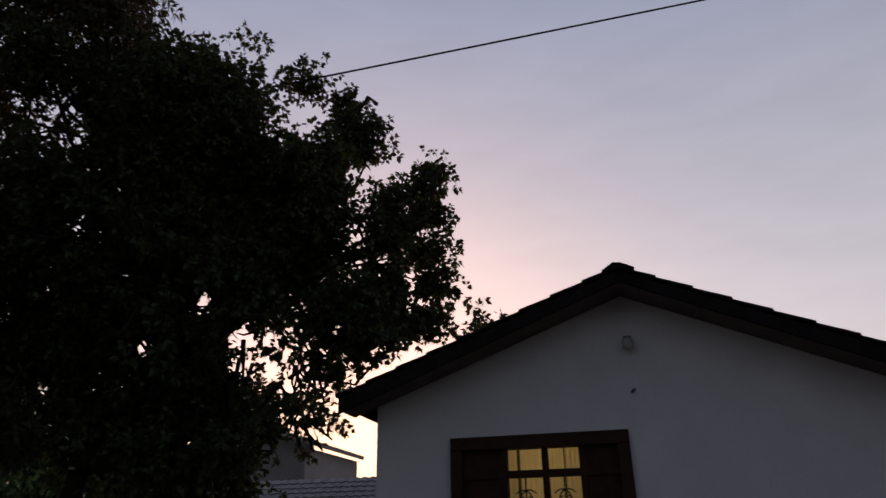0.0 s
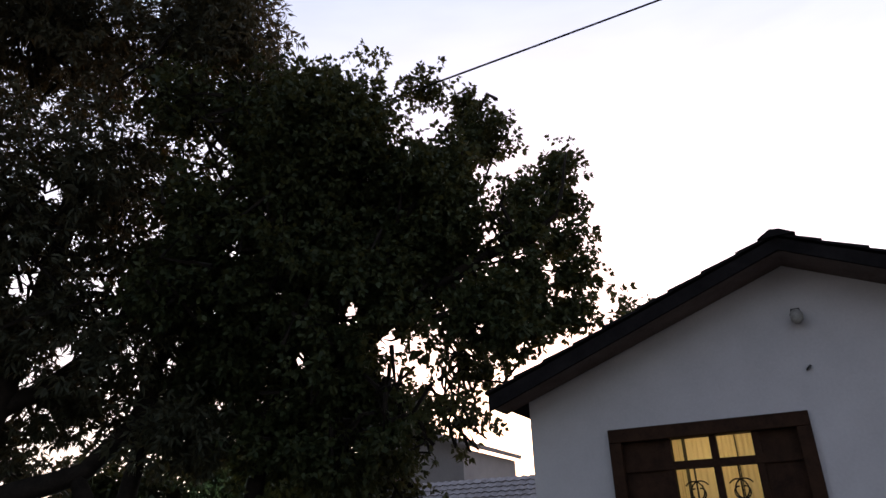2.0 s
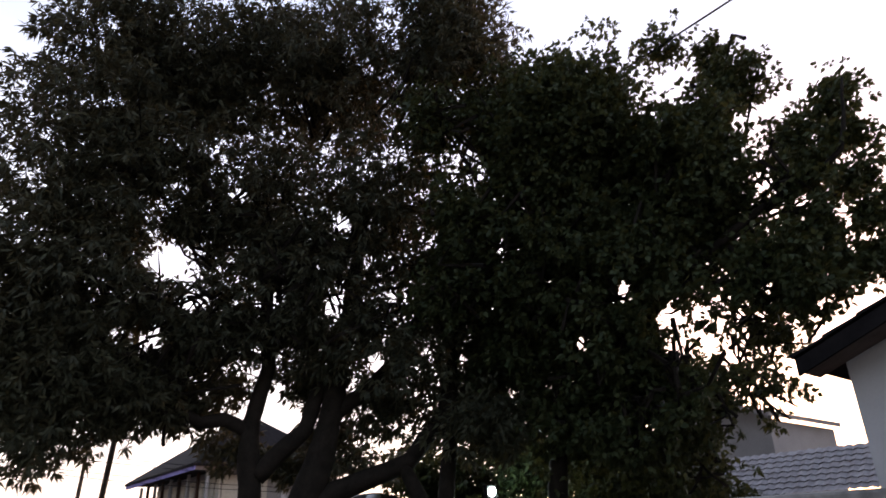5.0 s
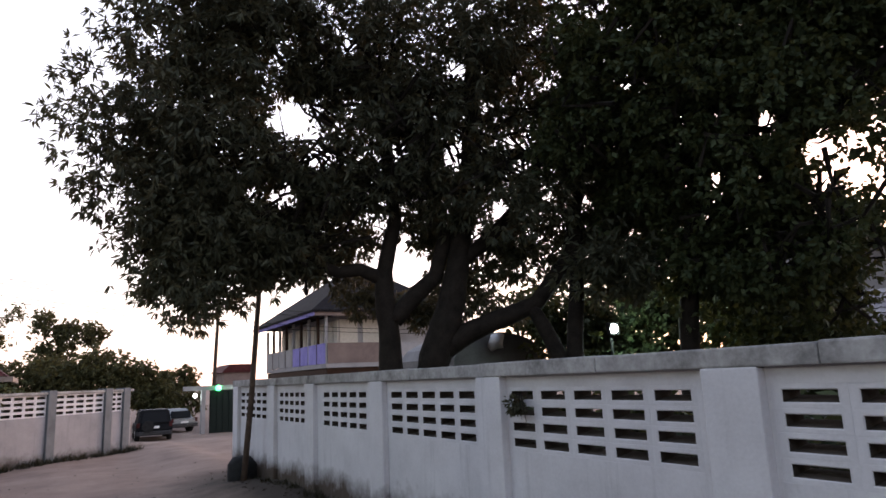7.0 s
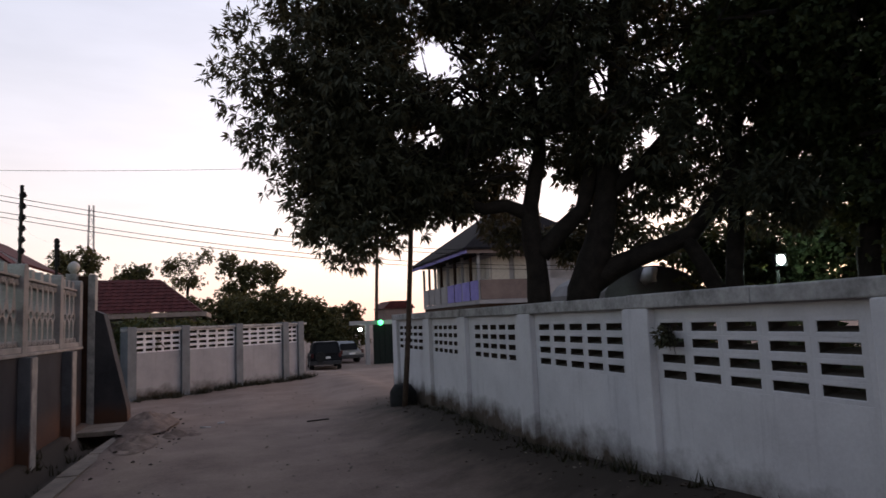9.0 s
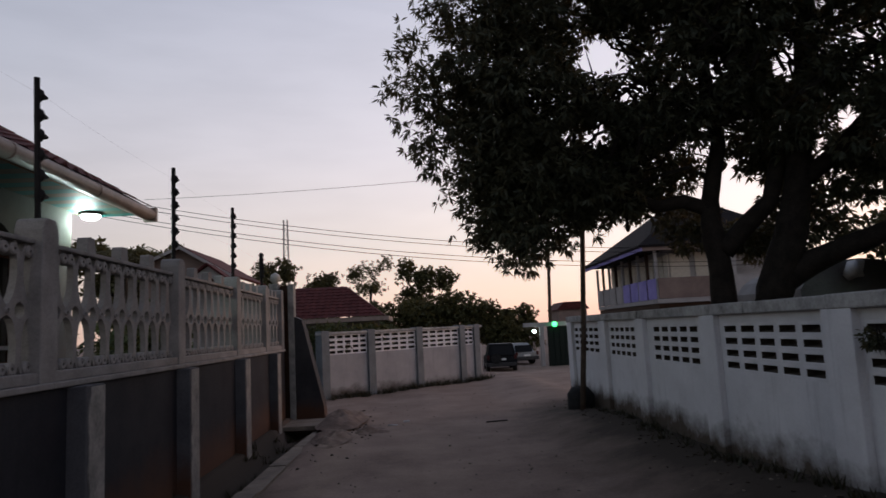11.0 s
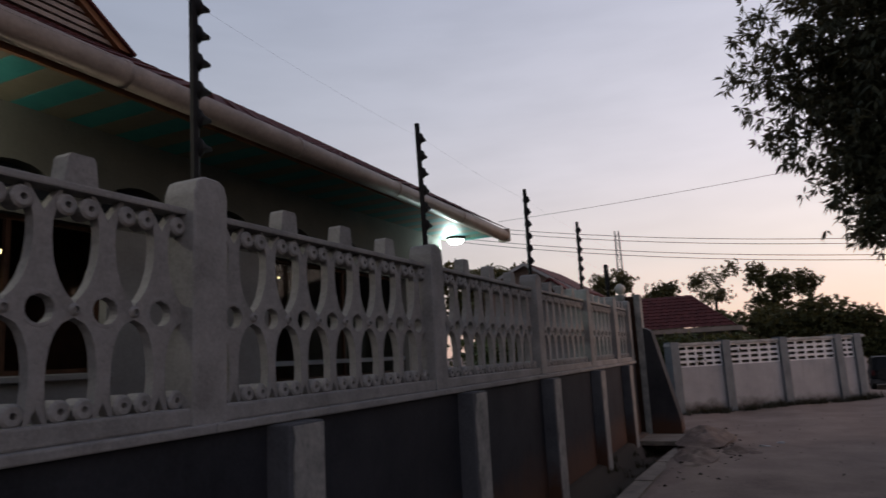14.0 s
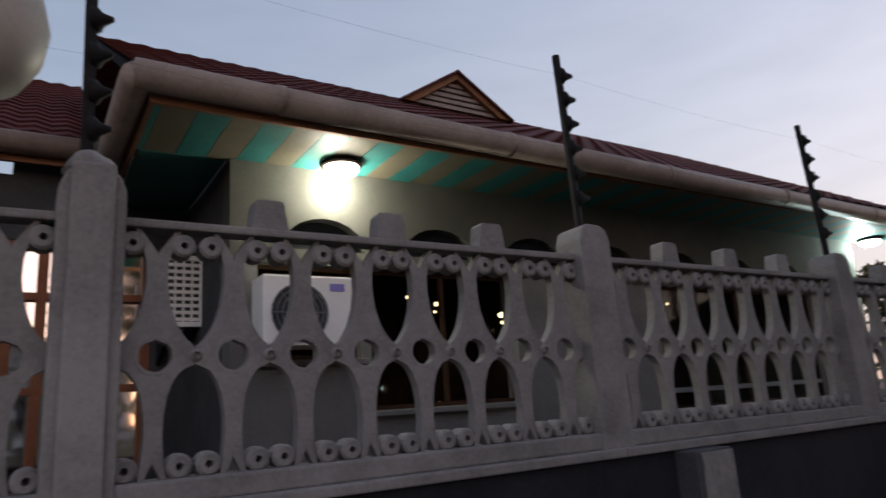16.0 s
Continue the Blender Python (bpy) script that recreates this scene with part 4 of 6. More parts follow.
for lo, hi in (((-5.63, 0.72, 2.56), (-5.59, 0.765, 3.15)), ((-5.63, 1.03, 2.56), (-5.59, 1.075, 3.15)), ((-5.63, 0.766, 2.56), (-5.59, 1.029, 2.6)), ((-5.63, 0.766, 3.11), (-5.59, 1.029, 3.15))):
    bm = BM()
    box(bm, lo, hi, 0.006)
    part("grille_frame", bm, WHITEMETAL, vu, "white enamelled frame")
for yy in (0.8, 0.98):
    bm = BM()
    prism(bm, [(-6.2, 2.3), (-5.65, 2.575), (-6.2, 2.575)], "y", yy, yy + 0.03)
    part("bracket", bm, IRON, vu)

# ---- gabled house behind the east wall ----
RX = 7.5
RY = -0.28
EYL, EZ, RZ = 2.42, 3.24, 4.24
HALF = EYL - RY
gh = thing("gabled_house", (RX + 3, RY, 0), "white gabled house with a dark tiled roof at dusk", "house")
wy0, wy1, wz0, wz1 = -0.20, 1.60, 1.55, 2.83
bm = BM()
yl, yr = EYL, RY - HALF
SL = (RZ - EZ) / HALF
STEEP = 1.22


def zroof(yy):
    return RZ - abs(yy - RY) * SL * (1.0 if yy > RY else STEEP)


for lo, hi in (((RX, yr, 0), (RX + 0.2, wy0, wz1)), ((RX, wy1, 0), (RX + 0.2, yl, wz1)), ((RX, wy0, 0), (RX + 0.2, wy1, wz0))):
    box(bm, lo, hi)
    part("gable_wall", bm, GABLEWALL, gh)
    bm = BM()
prism(bm, [(yr, wz1), (yl, wz1), (yl, zroof(yl)), (RY, RZ), (yr, zroof(yr))], "x", RX, RX + 0.2)
part("gable_wall", bm, GABLEWALL, gh)
bm = BM()
box(bm, (RX + 0.2, yl - 0.2, 0), (RX + 8, yl, EZ - 0.02))
box(bm, (RX + 0.2, yr, 0), (RX + 8, yr + 0.2, zroof(yr) - 0.02))
box(bm, (RX + 7.8, yr + 0.2, 0), (RX + 8, yl - 0.2, EZ - 0.02))
part("side_wall", bm, GABLEWALL, gh)
OV = 0.42
for s in (1, -1):
    ye = RY + s * (HALF + 0.27)
    sl = SL if s > 0 else SL * STEEP
    ze = RZ - (HALF + 0.27) * sl
    bm = BM()
    slab(bm, [(RX - OV, RY, RZ + 0.10), (RX - OV, ye, ze + 0.10), (RX + 8.4, ye, ze + 0.10), (RX + 8.4, RY, RZ + 0.10)], 0.1)
    part("roof_slope", bm, ROOFDARK, gh)
    # barge board and stepped tile ends
    bm = BM()
    prism(bm, [(RY, RZ - 0.03), (RY, RZ + 0.09), (ye, ze + 0.09), (ye, ze - 0.065)], "x", RX - OV - 0.04, RX - OV - 0.005)
    part("barge_board", bm, ROOFDARK, gh)
    n = 9
    for i in range(n):
        y0 = RY + s * (HALF + 0.27) * i / n
        y1 = RY + s * (HALF + 0.27) * (i + 1) / n
        z0 = RZ + 0.10 - abs(y0 - RY) * sl
        z1 = RZ + 0.10 - abs(y1 - RY) * sl
        bm = BM()
        prism(bm, [(y0, z0 + 0.005), (y1 + s * 0.03, z1 + 0.005), (y1 + s * 0.03, z1 + 0.036), (y0, z0 + 0.026)], "x", RX - OV - 0.06, RX - OV + 0.3)
        part("tile_course", bm, ROOFDARK, gh)
    # soffit under the overhang
    bm = BM()
    slab(bm, [(RX - OV + 0.002, RY, RZ - 0.012), (RX - OV + 0.002, ye, ze - 0.012), (RX - 0.004, ye, ze - 0.012), (RX - 0.004, RY, RZ - 0.012)], 0.02)
    part("soffit", bm, SOFFITWOOD, gh, "weathered brown soffit board")
bm = BM()
prism(bm, [(RY - 0.17, RZ + 0.09), (RY + 0.15, RZ + 0.09), (RY + 0.035, RZ + 0.165), (RY - 0.045, RZ + 0.155)], "x", RX - OV - 0.08, RX + 8.4)
part("ridge_tile", bm, ROOFDARK, gh)
# window: frame, mullions, lit room with curtains
bm = BM()
box(bm, (RX - 0.05, wy0, wz1 - 0.13), (RX + 0.12, wy1, wz1), 0.008)
ghw = part("window", bm, WOODDARK, gh, "wide dark timber window, lit from inside")
for ya in (wy0, wy1 - 0.12):
    bm = BM()
    box(bm, (RX - 0.05, ya, wz0), (RX + 0.12, ya + 0.12, wz1 - 0.132), 0.008)
    part("frame_jamb", bm, WOODDARK, ghw)
bm = BM()
box(bm, (RX - 0.05, wy0 + 0.122, wz0), (RX + 0.12, wy1 - 0.122, wz0 + 0.1))
part("frame_sill", bm, WOODDARK, ghw)
for yy in (0.27, 0.64, 1.05):
    bm = BM()
    box(bm, (RX + 0.0, yy - 0.03, wz0 + 0.1), (RX + 0.08, yy + 0.03, wz1 - 0.13))
    part("mullion", bm, WOODDARK, ghw)
bm = BM()
box(bm, (RX - 0.005, wy0 + 0.122, 2.42), (RX + 0.085, wy1 - 0.122, 2.49))
part("transom", bm, WOODDARK, ghw)
for y0, y1 in ((wy0 + 0.12, 0.24), (1.08, wy1 - 0.12)):
    bm = BM()
    box(bm, (RX + 0.02, y0, wz0 + 0.1), (RX + 0.06, y1, wz1 - 0.13))
    part("shutter", bm, WOODDARK, ghw, "closed dark shutter leaf")
# ornamental grille
bm = BM()
for yc in (0.46, 0.84):
    for sgn in (-1, 1):
        pts = []
        for q in range(22):
            a = q / 21 * math.tau * 1.15
            r = 0.035 + 0.075 * q / 21
            pts.append((RX - 0.02, yc + sgn * (0.02 + r * math.sin(a) * 0.9), 2.2 + r * math.cos(a)))
        tube(bm, pts, 0.007, 5)
    tube(bm, [(RX - 0.02, yc, wz0 + 0.1), (RX - 0.02, yc, 2.42)], 0.008, 5)
part("grille", bm, IRON, ghw, "curled iron window grille")
room = thing("lit_room", (RX + 0.9, 0.65, 1.4), "small lit room behind a window", "room", kind="structure")
bm = BM()
box(bm, (RX + 1.8, wy0 - 0.3, 1.2), (RX + 1.85, wy1 + 0.3, 3.1))
box(bm, (RX + 0.21, wy0 - 0.35, 1.2), (RX + 1.8, wy0 - 0.3, 3.1))
box(bm, (RX + 0.21, wy1 + 0.3, 1.2), (RX + 1.8, wy1 + 0.35, 3.1))
box(bm, (RX + 0.21, wy0 - 0.3, 1.15), (RX + 1.8, wy1 + 0.3, 1.2))
part("room_wall", bm, SHADEDCREAM, room)
bm = BM()
box(bm, (RX + 0.21, wy0 - 0.3, 3.1), (RX + 1.8, wy1 + 0.3, 3.14))
part("room_ceiling", bm, SHADEDCREAM, room)
point_lamp("room_light", (RX + 0.95, 0.7, 2.62), 16, (1.0, 0.72, 0.34), 0.06)
for yc, w in ((0.36, 0.2), (0.55, 0.16), (0.8, 0.24), (1.0, 0.1)):
    bm = BM()
    n = 14
    pts = [(RX + 0.2 + 0.018 * math.sin(i * 1.9), yc - w / 2 + w * i / n) for i in range(n + 1)]
    vs = [bm.verts.new((x, yy, 1.6)) for x, yy in pts]
    vt = [bm.verts.new((x, yy, 2.78)) for x, yy in pts]
    for a, b, c, d in zip(vs, vs[1:], vt[1:], vt):
        bm.faces.new((a, b, c, d))
    o = single("curtain", bm, SHEER, "sheer cream curtain hanging behind a window", "curtain", "window curtains", smooth=True)
# wall light on the gable
wl = thing("wall_light", (RX - 0.05, -0.30, 3.66), "small unlit bulkhead light on the gable", "wall light")
bm = BM()
lathe(bm, (RX - 0.09, -0.30, 3.60), [(0.02, 0.0), (0.055, 0.03), (0.06, 0.09), (0.03, 0.13)], 10)
part("lens", bm, COPING, wl, smooth=True)
bm = BM()
box(bm, (RX - 0.05, -0.34, 3.66), (RX, -0.26, 3.76), 0.01)
part("bracket", bm, DARKPLASTIC, wl)
bm = BM()
tube(bm, [(RX - 0.01, -0.30, 3.2), (RX - 0.01, -0.29, 3.21)], 0.03, 8)
single("wall_hook", bm, DARKPLASTIC, "tiny dark hook on the gable", "hook")

# pale tiled outbuilding roof behind the gabled house
ob = thing("outbuilding", (13.6, 5.2, 0), "low outbuilding with a pale scalloped tile roof", "outbuilding")
bm = BM()
tiled_plane(bm, (13.0, 8.6, 2.3), (0.0, -1, 0), (0.75, 0, 0.66), 4.6, 1.2, 26, 8)
part("roof", bm, TILEGREY, ob, "pale grey scalloped tiles")
bm = BM()
box(bm, (13.1, 4.0, 0), (16, 8.6, 2.3))
part("outbuilding_wall", bm, GREYHOUSE, ob)

# ---- whitewashed wall across the end of the lane ----
A0, A1 = Vector((-2.45, 18.9, 0)), Vector((2.42, 23.2, 0))
XD = (A1 - A0).normalized()
XL = (A1 - A0).length
XN = Vector((XD.y, -XD.x, 0))
XT = math.atan2(XD.y, XD.x)
XM = Matrix.Translation(A0) @ Matrix.Rotation(XT, 4, "Z")
wall_x = thing("wall_north", A0, "whitewashed wall with pierced blocks and blue-grey pillars", "wall", kind="structure")


def xpart(name, boxes, material, bevel=0.0):
    bm = BM()
    for lo, hi in boxes:
        box(bm, lo, hi, bevel)
    bmesh.ops.transform(bm, matrix=XM, verts=bm.verts)
    return part(name, bm, material, wall_x)


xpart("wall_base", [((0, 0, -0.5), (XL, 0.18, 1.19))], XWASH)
xpart("coping", [((-0.05, -0.04, 1.755), (XL + 0.05, 0.22, 1.835))], COPING, 0.01)
pil = [0.1, 1.72, 3.62, 5.55, 6.25]
for p in pil:
    xpart("wall_pillar", [((p - 0.13, -0.07, -0.5), (p + 0.13, 0.25, 1.87))], XPILLAR, 0.012)
for a, b in zip(pil, pil[1:]):
    n = 5 if b - a > 1.2 else 2
    w = (b - a - 0.26) / n
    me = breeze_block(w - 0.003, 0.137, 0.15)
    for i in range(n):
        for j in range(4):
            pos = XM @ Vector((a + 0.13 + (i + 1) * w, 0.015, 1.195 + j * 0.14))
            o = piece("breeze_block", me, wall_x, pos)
            o.rotation_euler = (0, 0, XT + math.pi / 2)

# ---- utility poles, wires ----
pl = thing("utility_pole", (3.3, 12.6, 0), "slim dark timber pole beside the white wall", "pole")
bm = BM()
tube(bm, [(3.13, 12.5, -0.3), (3.28, 12.5, 1.5), (3.4, 12.5, 3.4), (3.52, 12.5, 5.5)], [0.055, 0.05, 0.046, 0.042], 10)
part("shaft", bm, POLEWOOD, pl, smooth=True)
bm = BM()
lathe(bm, (3.25, 12.95, 0.05), [(0.24, -0.1), (0.27, 0.12), (0.26, 0.34), (0.17, 0.47), (0.05, 0.5)], 14)
for v in bm.verts:
    v.co += noise.noise_vector(v.co * 3.1) * 0.05
single("refuse_bag", bm, RUBBER, "slumped black refuse bag at the foot of the wall", "bag", smooth=True)
p2 = thing("utility_pole", (9.0, 42.6, -0.7), "distant dark timber utility pole", "pole")
bm = BM()
tube(bm, [(8.75, 42.6, -0.8), (9.0, 42.55, 5.8), (9.14, 42.5, 10.0)], [0.12, 0.10, 0.085], 8)
part("shaft", bm, POLEWOOD, p2, smooth=True)


def cable(a, b, sag, r, label):
    bm = BM()
    a, b = Vector(a), Vector(b)
    n = 24
    pts = [a.lerp(b, i / n) - Vector((0, 0, sag * (1 - (2 * i / n - 1) ** 2))) for i in range(n + 1)]
    tube(bm, pts, r, 5, False)
    single("overhead_cable", bm, IRON, label, "cable", "overhead cables")


cable((7.2, 10.4, 7.6), (11.7, -9.7, 11.75), 0.05, 0.017, "thick black overhead cable sagging past the trees")
for dz in (0.0, -0.28, -0.92, -1.2):
    cable((-35, 42.4, 15.3 + dz), (25, 42.4, 6.1 + dz), 2.36, 0.02, "thin overhead power line above the roofs")
cable((-3.9, 10.28, 3.95), (1.3, 10.3, 4.14), 0.04, 0.0032, "faint service wire from the eaves to the tree")
tw = thing("radio_mast", (-27, 147.7, 0), "distant slender lattice radio mast", "mast")
bm = BM()
for sx, sy in ((-1, -1), (1, -1), (1, 1), (-1, 1)):
    tube(bm, [(-27 + sx * 0.75, 147.7 + sy * 0.75, -1), (-27 + sx * 0.4, 147.7 + sy * 0.4, 27.4)], 0.09, 4)
part("leg", bm, GREYHOUSE, tw)
bm = BM()
for i in range(18):
    z = i * 1.5
    s = 0.75 - 0.35 * z / 28
    sg = 1 if i % 2 else -1
    tube(bm, [(-27 - s * sg, 147.7 - s, z), (-27 + s * sg, 147.7 - s, z + 1.5)], 0.05, 4)
    tube(bm, [(-27 - s, 147.7 - s, z), (-27 + s, 147.7 - s, z)], 0.05, 4)
part("lattice", bm, GREYHOUSE, tw)

# ---- trees ----
def leaf_mesh(name, clumps, subs, twigs, per, length, width, droop, seed, rad=0.42, holes=(), shell=0.5):
    """Lobes filled with small clusters of twig ends, each a whorl of separate leaves; holes are open ways through the crown."""
    r = np.random.RandomState(seed)
    cl = np.array(clumps, float)
    dens = cl[:, 6] if cl.shape[1] > 6 else np.ones(len(cl))
    wgt = (cl[:, 3] * cl[:, 4] * cl[:, 5]) ** 0.66 * dens
    which = r.choice(len(cl), subs, p=wgt / wgt.sum())
    d = r.normal(size=(subs, 3))
    d /= np.linalg.norm(d, axis=1)[:, None]
    q = r.uniform(0, 1, subs) ** shell * (0.82 + 0.16 * r.uniform(0, 1, subs))
    c = cl[which, :3] + d * q[:, None] * cl[which, 3:6]
    size = rad * r.uniform(0.55, 1.2, subs)
    k = r.poisson(twigs, subs)
    idx = np.repeat(np.arange(subs), k)
    n = len(idx)
    p = c[idx] + np.clip(r.normal(size=(n, 3)), -1.7, 1.7) * (size[idx] * 0.55)[:, None] * np.array([1, 1, 0.8])
    for hx, hy, hz, hr in holes:
        h = np.array([hx, hy, hz])
        ax = h - np.array([0.2, 0.1, 1.75])
        ax /= np.linalg.norm(ax)
        v = p - h
        dist = np.linalg.norm(v - (v @ ax)[:, None] * ax, axis=1)
        keep = dist > hr * r.uniform(0.8, 1.6, len(p))
        p, idx = p[keep], idx[keep]
    n = len(p)
    out = p - c[idx] + d[idx] * 0.15
    out /= np.linalg.norm(out, axis=1)[:, None] + 1e-9
    P = np.repeat(p, per, 0)
    A = np.repeat(out, per, 0) * 0.55 + r.normal(size=(n * per, 3)) * 0.7
    A[:, 2] -= droop
    A /= np.linalg.norm(A, axis=1)[:, None]
    P = P + A * 0.02
    side = np.cross(A, r.normal(size=(n * per, 3)))
    side /= np.linalg.norm(side, axis=1)[:, None] + 1e-9
    nor = np.cross(A, side)
    L = length * r.uniform(0.6, 1.2, n * per)[:, None]
    W = width * r.uniform(0.7, 1.15, n * per)[:, None]
    m1 = P + A * L * 0.40 + nor * L * 0.05
    tip = P + A * L - np.array([0, 0, 1.0]) * L * 0.12
    V = np.stack([P, m1 + side * W * 0.5, tip, m1 - side * W * 0.5], 1).reshape(-1, 3)
    k = n * per
    me = bpy.data.meshes.new(name)
    me.vertices.add(4 * k)
    me.vertices.foreach_set("co", V.astype(np.float32).ravel())
    me.loops.add(4 * k)
    me.loops.foreach_set("vertex_index", np.arange(4 * k, dtype=np.int32))
    me.polygons.add(k)
    me.polygons.foreach_set("loop_start", np.arange(0, 4 * k, 4, dtype=np.int32))
    me.update()
    return me


def crown(name, me, material, parent, label):
    org = ORIGIN[parent.name]
    me.transform(Matrix.Translation(-org))
    me.materials.append(material)
    o = new(name, me)
    o.parent = parent
    return tagged(o, label)


def limb(parent, name, pts, r0, r1, seg=9):
    bm = BM()
    n = len(pts)
    fine = []
    for i in range(n - 1):
        a, b = Vector(pts[i]), Vector(pts[i + 1])
        for s in range(4):
            q = a.lerp(b, s / 4)
            fine.append(q + noise.noise_vector(q * 1.3) * 0.06)
    fine.append(Vector(pts[-1]))
    m = len(fine)
    radii = [(r0 + (r1 - r0) * i / (m - 1)) * (1 + 0.12 * noise.noise(fine[i] * 2.2)) for i in range(m)]
    tube(bm, fine, radii, seg)
    return part(name, bm, BARK, parent, smooth=True)


def twig_mesh(clumps, hub, seed, count=26):
    """Thin branches that reach from the limbs into every lobe."""
    r = random.Random(seed)
    bm = BM()
    for c in clumps:
        if min(c[3:6]) < 0.5:
            continue
        for k in range(count):
            d = Vector((r.gauss(0, 1), r.gauss(0, 1), r.gauss(0, 1))).normalized()
            e = Vector(c[:3]) + Vector((d.x * c[3], d.y * c[4], d.z * c[5])) * r.uniform(0.3, 0.78)
            s = Vector(c[:3]).lerp(Vector(hub), r.uniform(0.0, 0.35)) + Vector((r.gauss(0, 0.3), r.gauss(0, 0.3), r.gauss(0, 0.3)))
            mid = s.lerp(e, 0.5) + Vector((r.gauss(0, 0.15), r.gauss(0, 0.15), r.gauss(0, 0.2)))
            tube(bm, [s, mid, e], [0.035, 0.02, 0.006], 4, False)
    return bm


MANGO = [
    (1.74, 10.3, 5.34, 2.05, 1.6, 1.6, 1.3), (1.97, 10.5, 3.93, 1.36, 1.1, 1.24, 2), (2.2, 10, 7.6, 1.95, 1.7, 1.9, 1.1),
    (2.62, 9.8, 9.35, 2.1, 1.7, 1.5, 1.25), (5, 9, 9.78, 2.2, 2, 1.95, 1.2), (6.75, 7.2, 9.95, 1.1, 1.2, 2.0, 1.6),
    (4.5, 9.7, 7.08, 1.7, 1.7, 1.6, 0.75), (6.4, 8.6, 7.08, 1.7, 1.7, 1.5, 0.85), (3.6, 10.2, 5.08, 1.1, 1.1, 0.9, 0.9),
    (5.4, 9.3, 5.28, 1.2, 1.1, 0.8, 1), (7.2, 8.1, 5.28, 1.2, 1.2, 1, 1), (3, 10.4, 3.98, 0.7, 0.7, 0.6, 0.9),
    (5.3, 8.5, 6.08, 0.9, 0.7, 0.8, 1), (5.9, 8.3, 4.98, 0.6, 0.5, 0.6, 0.8), (4.5, 9, 5.48, 0.7, 0.5, 0.7, 0.8),
    (3.3, 10.4, 3.83, 0.8, 0.6, 0.5, 0.9), (4.3, 9.3, 4.75, 0.8, 0.5, 0.7, 0.9), (5, 9, 4.9, 0.7, 0.5, 0.6, 0.9),
    (5.6, 8.9, 4.4, 0.6, 0.5, 0.4, 0.8), (3.7, 9.8, 4.6, 0.6, 0.5, 0.5, 0.9), (4.6, 9.2, 6.3, 0.9, 0.6, 0.8, 0.9),
    (3.6, 9.7, 6.5, 0.8, 0.6, 0.6, 0.9),
]
LOWER = [
    (4.2, 10.4, 4.15, 0.9, 0.6, 0.5, 0.9), (5.6, 9.9, 4.3, 0.7, 0.7, 0.5, 0.7), (6.6, 9.2, 3.9, 0.8, 0.7, 0.8, 0.8),
    (7.6, 8.4, 3.9, 0.8, 0.8, 0.8, 1.0), (6.3, 9.6, 3.0, 0.8, 0.6, 0.5, 0.5), (8.2, 7.6, 4.4, 0.9, 0.9, 1.2, 1.3), (6.0, 9.9, 3.6, 0.7, 0.5, 0.6, 0.7),
    (4.3, 10.6, 3.6, 0.45, 0.4, 0.3, 1.0), (5.0, 11.2, 3.45, 0.6, 0.4, 0.35, 1.0), (6.1, 11.2, 3.1, 0.7, 0.5, 0.5, 1.0), (5.85, 8.0, 4.25, 0.4, 0.4, 0.35, 0.8), (6.57, 7.9, 4.4, 0.5, 0.5, 0.5, 1.0), (7.28, 7.3, 3.3, 0.6, 0.6, 0.5, 1.0), (3.65, 10.6, 3.75, 0.5, 0.4, 0.3, 1.0),
]
HOLES = [
    (4.72, 9.3, 5.37, 0.14), (5.79, 9.3, 5.41, 0.17), (4.57, 9.3, 4.47, 0.12), (3.58, 9.3, 5.11, 0.12), (6.7, 9.3, 4.55, 0.12), (5.37, 9.3, 6.21, 0.09), (6.15, 9.3, 6.28, 0.1), (4.05, 9.3, 6.08, 0.09), (7.73, 9.3, 4.93, 0.1), (8.48, 9.3, 4.92, 0.12),
    (3.26, 10.1, 5.95, 0.32), (3.5, 9.95, 5.2, 0.12), (2.6, 10.0, 4.6, 0.10), (4.4, 9.0, 5.1, 0.14), (3.75, 10.3, 5.45, 0.16), (3.2, 10.5, 4.75, 0.18), (5.69, 9.2, 5.43, 0.2), (4.97, 9.78, 5.64, 0.12),
    (6.5, 9.08, 4.47, 0.16), (5.0, 9.57, 3.45, 0.34), (7.37, 8.17, 4.53, 0.12), (5.75, 9.1, 6.9, 0.16), (4.2, 10.0, 7.4, 0.14),
]
GAPS = [(7.82, 5.08, 4.78, 0.16), (8.47, 4.03, 3.79, 0.16), (7.06, 6.71, 3.68, 0.07), (6.74, 6.32, 5.62, 0.06), (8.11, 4.65, 4.36, 0.15), (8.3, 4.4, 4.9, 0.08), (7.5, 5.6, 4.2, 0.10), (7.3, 5.9, 5.1, 0.08),
    (8.3, 7.82, 6.61, 0.10), (8.3, 5.23, 6.1, 0.07), (8.3, 6.15, 5.49, 0.08), (8.3, 5.61, 4.91, 0.11), (8.3, 5.33, 5.11, 0.08), (8.3, 5.53, 4.29, 0.09),
    (8.3, 4.77, 3.91, 0.09), (8.3, 4.27, 4.4, 0.09), (8.3, 3.53, 4.09, 0.09), (8.3, 3.36, 4.47, 0.10), (9.4, 3.08, 5.82, 0.07),
    (9.4, 2.66, 5.47, 0.11), (9.4, 2.48, 5.07, 0.10), (9.4, 2.44, 6.22, 0.10), (9.4, 2.73, 6.61, 0.07), (9.4, 2.14, 5.8, 0.09), (9.4, 3.7, 4.39, 0.08), (9.4, 3.87, 3.23, 0.10), (9.4, 2.03, 5.33, 0.07)]
mango = thing("mango_tree", (5.0, 9.6, 0), "large dark mango tree with forked trunk behind the wall", "tree")
